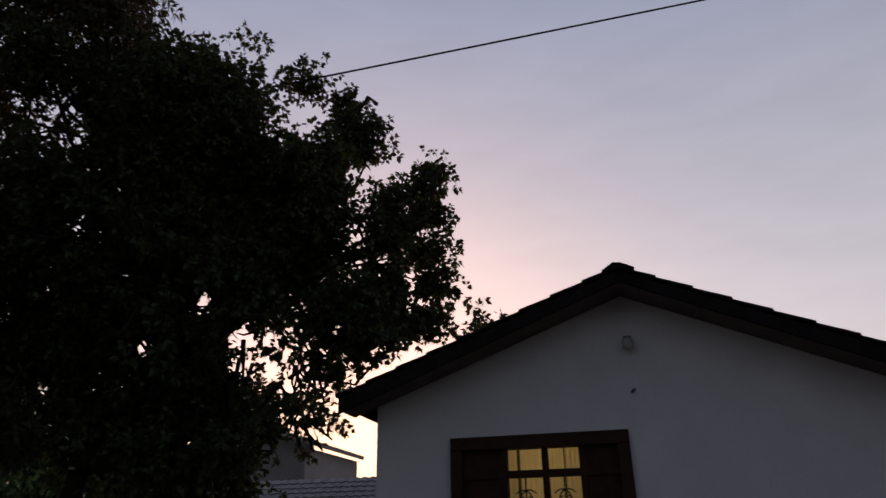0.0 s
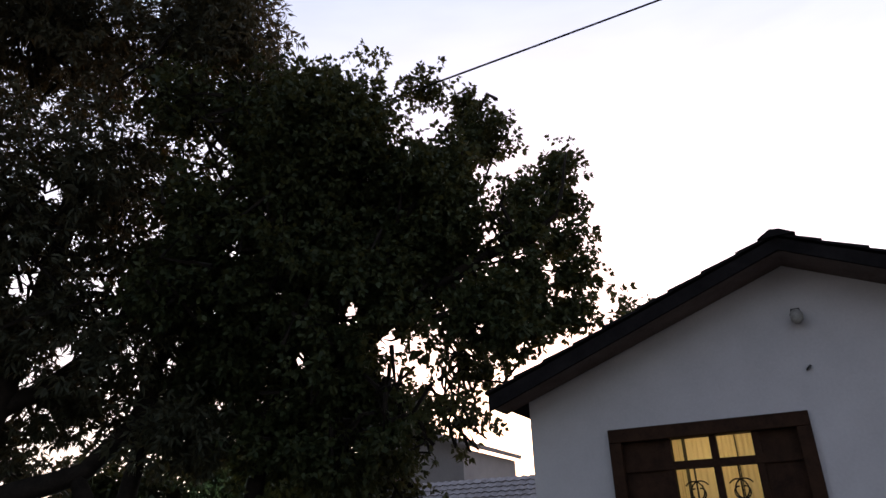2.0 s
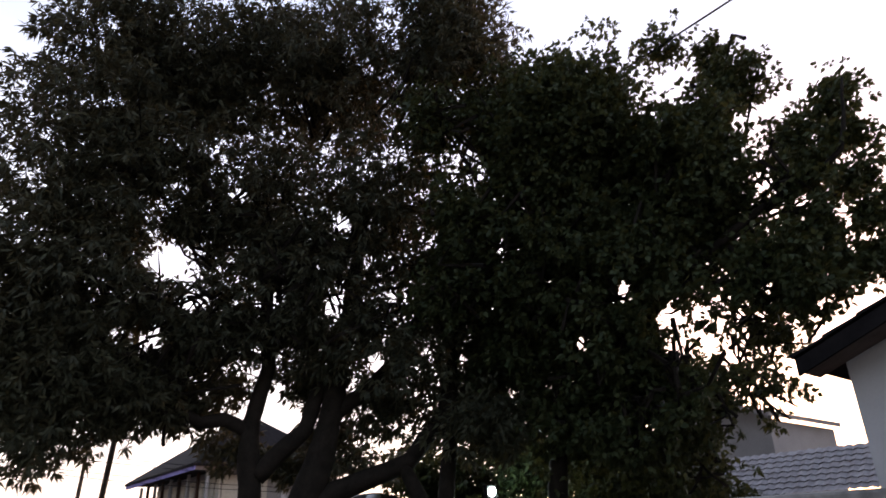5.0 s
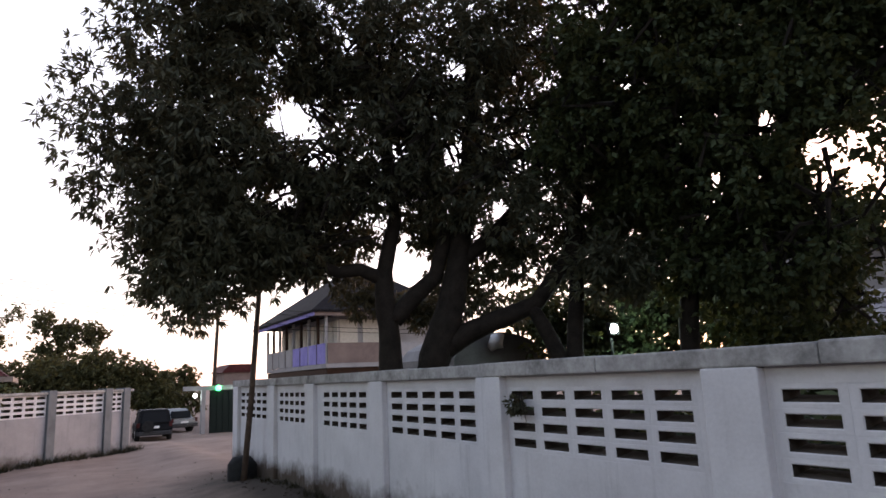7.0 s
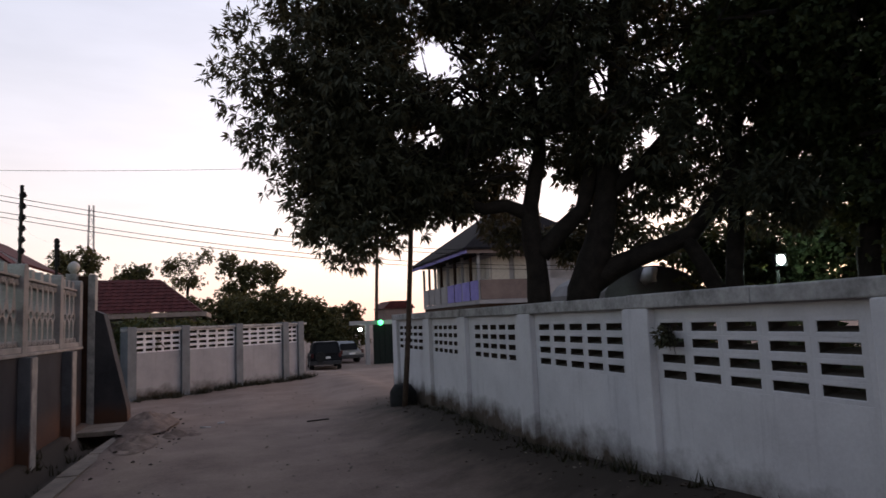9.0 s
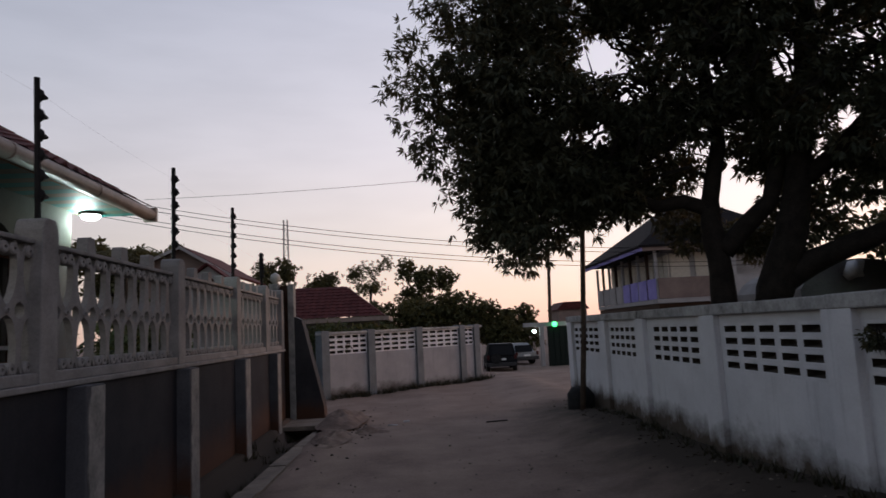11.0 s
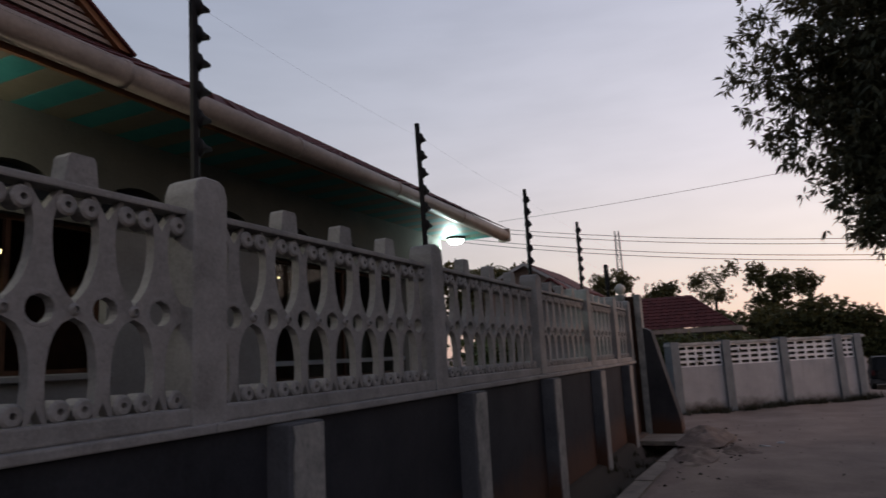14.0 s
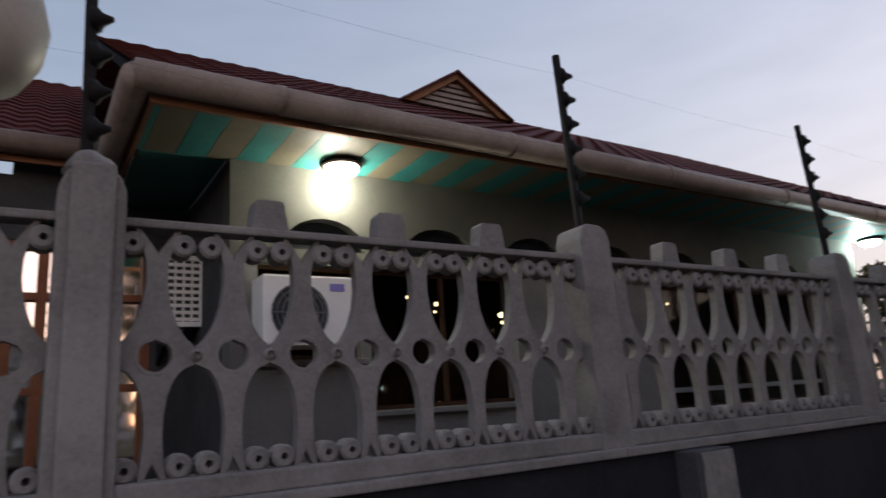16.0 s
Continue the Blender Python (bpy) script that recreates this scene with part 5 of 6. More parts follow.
limb(mango, "trunk", [(4.72, 9.72, -0.2), (4.72, 9.72, 1.9), (4.66, 9.74, 2.8), (4.66, 9.74, 3.5), (4.82, 9.66, 4.3), (4.7, 9.7, 6.2)], 0.21, 0.09, 12)
limb(mango, "trunk", [(5.35, 9.4, -0.2), (5.28, 9.42, 1.9), (5.5, 9.3, 2.7), (5.68, 9.2, 3.6), (5.82, 9.1, 4.6), (5.95, 9.0, 5.9), (6.15, 8.9, 7.6)], 0.29, 0.09, 12)
limb(mango, "limb", [(4.75, 9.7, 2.7), (5.05, 9.55, 3.05), (5.35, 9.38, 3.4), (5.6, 9.3, 4.2)], 0.16, 0.10)
limb(mango, "limb", [(5.35, 9.4, 2.15), (5.75, 9.15, 2.42), (6.2, 8.83, 2.66), (6.65, 8.5, 2.86), (7.1, 8.2, 3.5), (7.3, 8.0, 4.6)], 0.2, 0.09)
limb(mango, "limb", [(4.66, 9.74, 3.35), (4.3, 9.9, 3.52), (3.96, 10.04, 3.50), (3.46, 10.22, 3.76), (2.6, 10.3, 4.5), (1.9, 10.3, 5.2)], 0.12, 0.05)
limb(mango, "limb", [(5.7, 9.2, 3.6), (6.2, 8.9, 4.0), (6.6, 8.6, 4.5), (7.0, 8.3, 5.6)], 0.14, 0.07)
limb(mango, "limb", [(4.75, 9.7, 4.4), (4.0, 10.0, 4.95), (2.8, 10.2, 5.4), (2.1, 10.1, 6.6)], 0.06, 0.02)
limb(mango, "limb", [(6.55, 8.55, 2.85), (6.75, 8.4, 2.4), (7.0, 8.2, 1.6), (7.05, 8.15, -0.2)], 0.11, 0.16)
limb(mango, "limb", [(7.05, 8.15, 1.6), (7.1, 8.1, 2.6), (7.2, 8.05, 3.9), (7.3, 7.9, 5.5)], 0.15, 0.07)
tagged(part("twig", twig_mesh(MANGO, (5.2, 9.4, 5.5), 5), BARK, mango), kind="stuff")
crown("crown", leaf_mesh("crown", MANGO, 3150, 8, 8, 0.158, 0.042, 0.5, 11, 0.31, HOLES + GAPS), LEAF_M, mango, "dense crown of long drooping mango leaves")
crown("crown", leaf_mesh("crown", LOWER, 480, 9, 9, 0.15, 0.047, 0.45, 12, 0.38, HOLES + GAPS), LEAF_M, mango, "sparse lower sprays of mango leaves")

BROAD = [
    (7.55, 5.4, 7.4, 1.25, 1.2, 1.45, 1.1), (8.4, 4.15, 6.5, 0.88, 0.95, 1.2, 1.1), (9.1, 2.95, 5.8, 0.55, 0.55, 1.1, 0.75), (9.49, 2.9, 6.7, 0.38, 0.38, 0.55, 0.6),
    (9.62, 2.4, 7.25, 0.26, 0.26, 0.55, 0.6), (9.68, 2.45, 6.6, 0.36, 0.30, 0.14, 0.9), (9.68, 2.38, 6.0, 0.38, 0.32, 0.14, 0.9), (9.66, 2.38, 5.42, 0.40, 0.34, 0.14, 0.9), (9.6, 2.55, 4.88, 0.38, 0.34, 0.18, 0.9),
    (9.78, 1.75, 4.87, 0.24, 0.2, 0.09, 0.5), (8.25, 5.2, 9.6, 0.2, 0.2, 0.3, 0.35), (8.8, 4.3, 9.0, 0.3, 0.3, 0.35, 0.4), (9.1, 3.7, 8.5, 0.32, 0.32, 0.32, 0.5), (9.1, 3.5, 7.8, 0.5, 0.5, 0.5, 0.7),
    (8.8, 3.3, 4.7, 0.7, 0.7, 0.6, 0.8),
]
BROAD_LOW = [
    (7.3, 6.5, 5.2, 0.7, 0.6, 0.6, 1.2), (7.63, 6.1, 4.7, 0.6, 0.6, 0.5, 1.2), (6.9, 7.0, 5.5, 0.6, 0.6, 0.6, 1.1),
    (8.3, 5.41, 3.68, 0.8, 0.7, 0.6, 1.3), (8.3, 4.65, 3.25, 0.6, 0.6, 0.5, 1.1), (8.3, 5.78, 4.83, 0.7, 0.6, 0.6, 1.2), (8.3, 5.5, 2.9, 0.8, 0.8, 0.5, 1.1), (7.6, 6.3, 8.2, 0.9, 0.9, 1.2, 1.2),
    (7.5, 5.9, 5.6, 1.3, 1.3, 1.4, 1.2), (8.35, 4.5, 4.9, 0.9, 0.9, 0.8, 0.9), (8.3, 6.5, 3.3, 1.1, 0.9, 0.9, 1.2), (7.7, 7.0, 4.4, 0.9, 0.9, 0.9, 1.2),
    (10.3, 4.6, 3.7, 0.8, 0.6, 0.6, 0.5), (9.7, 4.1, 4.4, 0.6, 0.6, 0.5, 0.6), (7.1, 6.5, 7.8, 1.0, 1.0, 1.6, 1.2), (9.4, 6.0, 4.0, 1.0, 0.9, 0.9, 1.0),
    (9.6, 7.2, 3.4, 1.1, 0.9, 0.9, 1.1), (9.0, 5.0, 3.4, 0.8, 0.7, 0.7, 0.6), (9.6, 5.6, 2.6, 0.8, 0.7, 0.6, 0.8),
    (7.9, 4.95, 5.2, 0.9, 0.9, 0.8, 1.5), (7.75, 5.3, 4.3, 0.8, 0.8, 0.7, 1.4), (8.0, 5.7, 5.8, 0.9, 0.9, 0.8, 1.5), (8.5, 5.0, 6.0, 0.9, 0.8, 0.8, 1.4), (7.1, 6.2, 6.4, 0.8, 0.8, 0.8, 1.2), (8.3, 5.6, 4.4, 0.8, 0.7, 0.7, 1.0), (6.45, 6.75, 6.2, 0.55, 0.55, 0.9, 1.2), (6.1, 7.1, 8.0, 0.6, 0.6, 0.9, 1.2), (6.4, 7.15, 5.1, 0.5, 0.5, 0.5, 1.0), (7.08, 7.44, 6.2, 0.6, 0.6, 0.6, 1.2), (8.98, 4.4, 3.75, 0.45, 0.45, 0.4, 0.8), (9.0, 4.1, 5.45, 0.5, 0.5, 0.5, 1.3), (8.27, 6.26, 3.3, 0.6, 0.5, 0.6, 1.0),
]
broad = thing("broadleaf_tree", (8.1, 6.2, 0), "dense green broadleaf tree beside the gabled house", "tree")
limb(broad, "trunk", [(8.15, 6.9, -0.2), (8.1, 6.9, 2.0), (8.0, 6.5, 3.6), (7.8, 5.8, 5.4), (7.7, 5.4, 7.4)], 0.17, 0.06, 10)
limb(broad, "limb", [(8.05, 6.6, 3.2), (8.3, 5.2, 4.4), (8.6, 3.8, 5.4), (9.0, 2.8, 6.0)], 0.10, 0.04)
limb(broad, "limb", [(8.8, 3.4, 5.6), (9.15, 2.4, 6.2), (9.2, 2.15, 7.2)], 0.05, 0.015)
tagged(part("twig", twig_mesh(BROAD + BROAD_LOW, (8.0, 5.0, 5.5), 8, 20), BARK, broad), kind="stuff")
crown("crown", leaf_mesh("crown", BROAD, 1750, 8, 7, 0.10, 0.066, 0.15, 23, 0.29, GAPS), LEAF_R, broad, "thick upper crown of small rounded leaves")
crown("crown", leaf_mesh("crown", BROAD_LOW, 1700, 8, 7, 0.108, 0.070, 0.15, 24, 0.30, GAPS), LEAF_R, broad, "lower boughs of small rounded leaves")

# garden shrubs behind the wall and round the flood lamp
def shrub(base, lobes, seed, subs, label):
    t = thing("garden_shrub", base, label, "shrub", "garden shrubs")
    bm = BM()
    for k in range(5):
        a = k * 1.3 + seed
        tube(bm, [base, (base[0] + 0.3 * math.cos(a), base[1] + 0.3 * math.sin(a), 0.6), (base[0] + 0.6 * math.cos(a), base[1] + 0.6 * math.sin(a), 1.3)], [0.03, 0.02, 0.008], 5)
    part("stem", bm, BARK, t)
    crown("foliage", leaf_mesh("foliage", lobes, subs, 9, 7, 0.15, 0.085, 0.2, seed, 0.4), LEAF_R, t, "")


# made-up row close behind the wall that keeps the block holes dark
for i in range(7):
    yb = 1.6 + i * 1.5
    shrub((4.7, yb, 0.2), [(4.7, yb, 1.0, 0.5, 0.85, 0.6), (4.9, yb + 0.4, 0.6, 0.5, 0.8, 0.5)], 70 + i, 60, "added leafy shrub close behind the garden wall, darkening its block holes")
for i, (s0, z0) in enumerate(((0.55, 1.70), (1.2, 1.68), (2.2, 1.72), (2.95, 1.66))):
    cb = A0 + XD * s0 - XN * 0.62
    shrub(tuple(cb), [(cb.x, cb.y, z0, 0.3, 0.3, 0.1), (cb.x - 0.2, cb.y - 0.15, z0 - 0.25, 0.3, 0.3, 0.12)], 110 + i, 24, "straggling dark shrub behind the pierced cross wall")
shrub((9.9, 10.6, 0), [(9.7, 10.5, 2.4, 1.2, 0.9, 1.3), (10.8, 9.6, 2.8, 1.0, 0.9, 1.3), (8.7, 11.2, 2.9, 0.7, 0.7, 0.6)], 81, 260, "tall dark shrub behind a lit flood lamp")
shrub((11.0, 7.6, 0), [(11.0, 7.8, 2.4, 1.0, 1.2, 1.2), (11.4, 6.4, 2.0, 0.9, 0.9, 1.0), (10.2, 6.8, 1.9, 0.7, 0.8, 0.9)], 82, 240, "tall dark shrub under the garden trees")

# made-up shrubs that block the bright horizon behind the far fence openings
for i in range(5):
    yb = 11.7 + i * 2.1
    xb = -4.6 - i * 0.7
    shrub((xb, yb, 0.0), [(xb, yb, 1.5, 0.7, 1.3, 0.85), (xb - 0.2, yb + 0.8, 0.9, 0.6, 1.1, 0.8)], 90 + i, 130, "added dark shrub screening bright sky behind the fence openings")


def far_tree(base, h, lobes, seed, twigs, label, leaf=0.3):
    t = thing("tree", base, label, "tree", "distant trees")
    b = Vector(base)
    limb(t, "trunk", [b - Vector((0, 0, 0.5)), b + Vector((0.1, 0, h * 0.35)), b + Vector((0.2, 0.1, h * 0.75))], 0.05 * h * 0.5, 0.03 * h * 0.4, 7)
    tagged(part("twig", twig_mesh(lobes, b + Vector((0, 0, h * 0.5)), seed, 7), BARK, t), kind="stuff")
    crown("crown", leaf_mesh("crown", lobes, max(20, twigs // 4), 8, 7, leaf, leaf * 0.5, 0.2, seed, 0.55), LEAF_F, t, "")


FAR = [
    ((-11.3, 54, -0.7), 8, [(-11.5, 54, 6.6, 0.9, 1.2, 1.2), (-9.9, 54, 6.9, 0.9, 1, 1.2), (-10.6, 54, 4.6, 1.6, 1.4, 1.8)], 400),
    ((-7.6, 54.5, -0.7), 7, [(-7.4, 54.5, 5.6, 1.2, 1, 1.1), (-6.5, 54.5, 6.0, 0.6, 0.8, 0.8), (-8.2, 54.5, 4.2, 1.4, 1.4, 1.6)], 400),
    ((-3.4, 55, -0.7), 8, [(-4.6, 55, 6.6, 0.9, 0.8, 0.45), (-3.0, 55, 7.0, 0.9, 0.8, 0.5), (-2.0, 55, 7.4, 0.5, 0.6, 0.4), (-3.4, 55, 5.4, 1.7, 1, 0.6)], 220),
    ((0.6, 54, -0.7), 8, [(-0.1, 54, 6.6, 0.7, 0.8, 1.0), (1.2, 54, 6.0, 1.0, 0.9, 0.9), (2.7, 54, 5.7, 0.9, 0.9, 0.8), (0.4, 54, 4.2, 1.6, 1.2, 1.2)], 420),
    ((1.5, 48, -0.7), 5, [(0.4, 48, 2.6, 2.4, 1.8, 1.8), (3.2, 48, 2.8, 2.3, 1.6, 1.8), (-2.6, 48, 2.5, 2.0, 1.5, 1.5), (5.4, 48, 2.0, 1.5, 1.2, 1.7), (6.6, 48, 0.9, 1.0, 1.2, 1.5), (7.9, 48.5, 0.6, 1.3, 1.0, 1.5), (1.0, 47.5, 0.8, 4.0, 1, 1.2)], 2400),
    ((-7, 46, -0.7), 5, [(-6.5, 46, 2.6, 2.0, 1.5, 1.6), (-9.5, 46, 2.8, 1.8, 1.5, 1.6)], 500),
    ((8.6, 60, -0.7), 4.5, [(8.8, 60, 2.3, 1.1, 1, 1.3), (10.2, 60, 2.5, 0.8, 0.9, 1.2), (7.8, 60, 0.8, 1.2, 1, 1.2)], 500),
    ((-11.5, 28, 0), 6, [(-12.4, 27.4, 5.2, 0.7, 0.7, 0.6), (-11.1, 28, 5.1, 0.7, 0.7, 0.6), (-10.1, 28.4, 5.1, 0.5, 0.5, 0.5), (-11.5, 28, 4.2, 1.6, 1, 0.8)], 350),
]
for i, (b, h, lobes, tw_n) in enumerate(FAR):
    far_tree(b, h, lobes, 40 + i, tw_n, "hazy green tree beyond the end of the lane", 0.22 if i == 2 else 0.3)

# palm behind the cast-concrete fence
palm = thing("palm_tree", (-7.4, 18.0, 0), "small palm with drooping fronds behind the fence", "tree")
limb(palm, "trunk", [(-7.4, 18.0, -0.2), (-7.36, 18.0, 2.0), (-7.4, 18.0, 3.9)], 0.11, 0.08, 8)
pr = random.Random(17)
for k in range(12):
    a = k * math.tau / 12 + pr.uniform(-0.2, 0.2)
    out = Vector((math.cos(a), math.sin(a), 0))
    reach, rise = pr.uniform(0.75, 1.05), pr.uniform(0.35, 0.85)
    spine = [Vector((-7.4, 18.0, 3.9)) + out * reach * q + Vector((0, 0, rise * (1.9 * q - 1.75 * q * q))) for q in (0, 0.2, 0.4, 0.6, 0.8, 1.0)]
    bm = BM()
    tube(bm, spine, [0.016, 0.014, 0.011, 0.009, 0.006, 0.003], 5, False)
    across = out.cross(Vector((0, 0, 1)))
    for q in range(1, 16):
        f = q / 15 * 5
        n0 = min(int(f), 4)
        p = spine[n0].lerp(spine[n0 + 1], f - n0)
        ln = 0.34 * (1 - 0.55 * q / 15)
        for sd in (-1, 1):
            tip = p + across * sd * ln + out * ln * 0.55 - Vector((0, 0, ln * 0.45))
            w = out * 0.014
            bm.faces.new([bm.verts.new(v) for v in (p - w, p + w, tip)])
    part("frond", bm, LEAF_F, palm)

# ---- storeyed house beyond the trees ----
h2 = thing("storeyed_house", (15, 45, -0.7), "two-storey house with blue balcony panels and a hipped roof", "house")
HO = Vector((16.4, 58.1, 0))
HU = Vector((15.92, 42.55, 0)) - HO
HW = HU.length
H2 = Matrix.Translation(HO) @ Matrix.Rotation(math.atan2(HU.y, HU.x), 4, "Z")


def hpart(name, boxes, material, parent=None, label="", bevel=0.0):
    bm = BM()
    for lo, hi in boxes:
        box(bm, lo, hi, bevel)
    bmesh.ops.transform(bm, matrix=H2, verts=bm.verts)
    return part(name, bm, material, parent or h2, label)


hpart("house_wall", [((0.5, 1.2, -1), (HW - 1.2, 9.5, 6.3))], GREYHOUSE)
hpart("balcony_floor", [((0, 0, 2.7), (HW, 9.5, 2.98))], GREYHOUSE)
hpart("lower_beam", [((0, 0.1, 2.3), (HW - 0.1, 9.4, 2.68))], WOODDARK)
n = 8
for i in range(n):
    x0, x1 = HW * i / n + 0.12, HW * (i + 1) / n - 0.12
    blue = i in (4, 5, 6, 7)
    hpart("balcony_panel", [((x0, 0.0, 3.0), (x1, 0.12, 4.33))], BLUEPAINT if blue else GREYHOUSE, label="blue painted balcony panel" if blue else "")
hpart("balcony_panel", [((HW - 0.12, 0.14, 3.0), (HW, 5.0, 4.33))], TANPAINT, label="brown balcony panel")
hpart("balcony_panel", [((HW - 0.12, 5.05, 3.0), (HW, 9.5, 4.33))], GREYHOUSE)
for i in range(n + 1):
    xx = min(HW * i / n, HW - 0.2)
    hpart("balcony_post", [((xx - 0.1, 0.02, 2.98), (xx + 0.1, 0.2, 6.2))], WOODDARK if i % 2 else GREYHOUSE)
for i in range(14):
    x0 = 0.7 + i * 1.02
    w = hpart("window", [((x0, 1.12, 3.2), (x0 + 0.78, 1.2, 5.9))], CURTAIN, label="pale curtained balcony window")
for i in range(2):
    hpart("window", [((HW - 1.2, 1.4 + i * 1.7, 3.9), (HW - 1.12, 2.7 + i * 1.7, 6.0))], CURTAIN, label="pale curtained balcony window")
hpart("balcony_post", [((HW - 0.2, 4.9, 4.3), (HW, 5.3, 6.2))], GREYHOUSE)
hpart("eaves_board", [((-0.8, -0.9, 6.12), (HW + 0.2, -0.8, 6.5))], BLUEPAINT, label="blue eaves board")
hpart("eaves_board", [((HW + 0.1, -0.79, 6.12), (HW + 0.2, 10, 6.5))], TANPAINT)
bm = BM()
e0, e1, f0, f1, rz = -0.9, HW + 0.3, -1.0, 10.4, 10.6
for q in ([(e0, f0, 6.5), (e1, f0, 6.5), (10.0, 4.7, rz), (5.5, 4.7, rz)], [(e0, f0, 6.5), (5.5, 4.7, rz), (e0, f1, 6.5)], [(e1, f0, 6.5), (e1, f1, 6.5), (10.0, 4.7, rz)], [(e0, f1, 6.5), (5.5, 4.7, rz), (10.0, 4.7, rz), (e1, f1, 6.5)]):
    bm.faces.new([bm.verts.new(v) for v in q])
box(bm, (e0, f0, 6.36), (e1, f1, 6.48))
bmesh.ops.transform(bm, matrix=H2, verts=bm.verts)
part("roof", bm, ROOFDARK, h2, "dark hipped roof")
hpart("roof_vent", [((HW - 1.6, 2.0, 6.5), (HW - 0.6, 5.0, 7.2))], TANPAINT)

# white house among the garden trees
ws = thing("white_house", (15.5, 8, 0), "pale house with a sloping roof behind the garden", "house")
bm = BM()
prism(bm, [(9.6, 0), (6.9, 0), (6.9, 4.0), (9.6, 4.9)], "x", 14.9, 15.1)
box(bm, (15.1, 6.9, 0), (18, 9.6, 3.9))
part("house_wall", bm, GREYHOUSE, ws)
bm = BM()
slab(bm, [(14.6, 6.7, 4.02), (14.6, 9.9, 5.08), (18, 9.9, 5.08), (18, 6.7, 4.02)], 0.1)
part("roof", bm, TILEGREY, ws)
bm = BM()
box(bm, (14.86, 7.9, 2.3), (14.9, 8.6, 3.2))
part("window", bm, WOODDARK, ws)

# ---- houses past the cross wall ----
rh = thing("red_roofed_house", (-3, 29.5, 0), "low house with a maroon roof and pale eaves", "house")
bm = BM()
tiled_plane(bm, (-4.9, 27.6, 2.42), (1, 0, 0), (0, 1, 0.62), 3.9, 2.7, 14, 10, 0.03)
for v in bm.verts:
    v.co.x = min(v.co.x, -1.0 - 1.75 * (v.co.z - 2.42) / 1.43)
part("roof", bm, ROOFRED, rh)
bm = BM()
slab(bm, [(-1.0, 27.6, 2.42), (-1.0, 33, 2.42), (-2.75, 33, 3.85), (-2.75, 29.9, 3.85)], 0.05)
slab(bm, [(-10, 27.6, 2.42), (-4.9, 27.6, 2.42), (-4.9, 29.9, 3.86), (-10, 29.9, 3.86)], 0.05)
part("roof", bm, ROOFRED, rh)
bm = BM()
box(bm, (-10, 27.5, 2.25), (-0.95, 27.6, 2.42))
box(bm, (-0.95, 27.5, 2.25), (-0.85, 33, 2.42))
part("gutter", bm, GUTTER, rh)
bm = BM()
box(bm, (-10, 28.1, -0.3), (-1.5, 33, 2.3))
part("house_wall", bm, SHADEDCREAM, rh)
wh = thing("white_gabled_house", (-7.8, 26, 0), "house with white-edged gables and a dull red roof behind the fence", "house")
bm = BM()
prism(bm, [(-9.5, 0), (-6.4, 0), (-6.4, 4.1), (-8.0, 5.07), (-9.5, 4.45)], "y", 24.2, 24.5)
box(bm, (-9.5, 24.5, 0), (-6.4, 29, 3.95))
part("house_wall", bm, TANPAINT, wh)
for x, z in ((-6.1, 4.02), (-9.9, 4.35)):
    bm = BM()
    slab(bm, [(x, 23.9, z), (-8.0, 23.9, 5.17), (-8.0, 29, 5.17), (x, 29, z)], 0.08)
    part("roof", bm, ROOFRED, wh)
    bm = BM()
    prism(bm, [(x, z - 0.14), (-8.0, 5.03), (-8.0, 5.15), (x, z - 0.02)], "y", 23.84, 23.895)
    part("barge_board", bm, GREYHOUSE, wh, "white painted barge board")
bm = BM()
prism(bm, [(-7.3, 0), (-6.2, 0), (-6.2, 3.86), (-6.76, 4.27), (-7.3, 3.9)], "y", 23.0, 23.8)
part("porch_wall", bm, GREYHOUSE, wh, "pale porch gable")
for x, z in ((-6.08, 3.86), (-7.42, 3.9)):
    bm = BM()
    slab(bm, [(x, 22.85, z), (-6.76, 22.85, 4.39), (-6.76, 23.85, 4.39), (x, 23.85, z)], 0.06)
    part("porch_roof", bm, ROOFRED, wh)
bm = BM()
prism(bm, [(-7.0, 3.75), (-6.52, 3.75), (-6.76, 4.05)], "y", 22.96, 22.997)
part("vent", bm, WOODDARK, wh, "dark louvred gable vent")
fr = thing("far_house", (19, 79, -0.7), "distant house with an orange-red roof", "house")
bm = BM()
prism(bm, [(17.0, 3.3), (20.9, 3.3), (20.2, 4.2), (17.9, 4.2)], "y", 78, 84)
part("roof", bm, ROOFRED, fr)
bm = BM()
box(bm, (17.3, 78.2, -0.8), (20.6, 84, 3.3))
part("house_wall", bm, TANPAINT, fr)

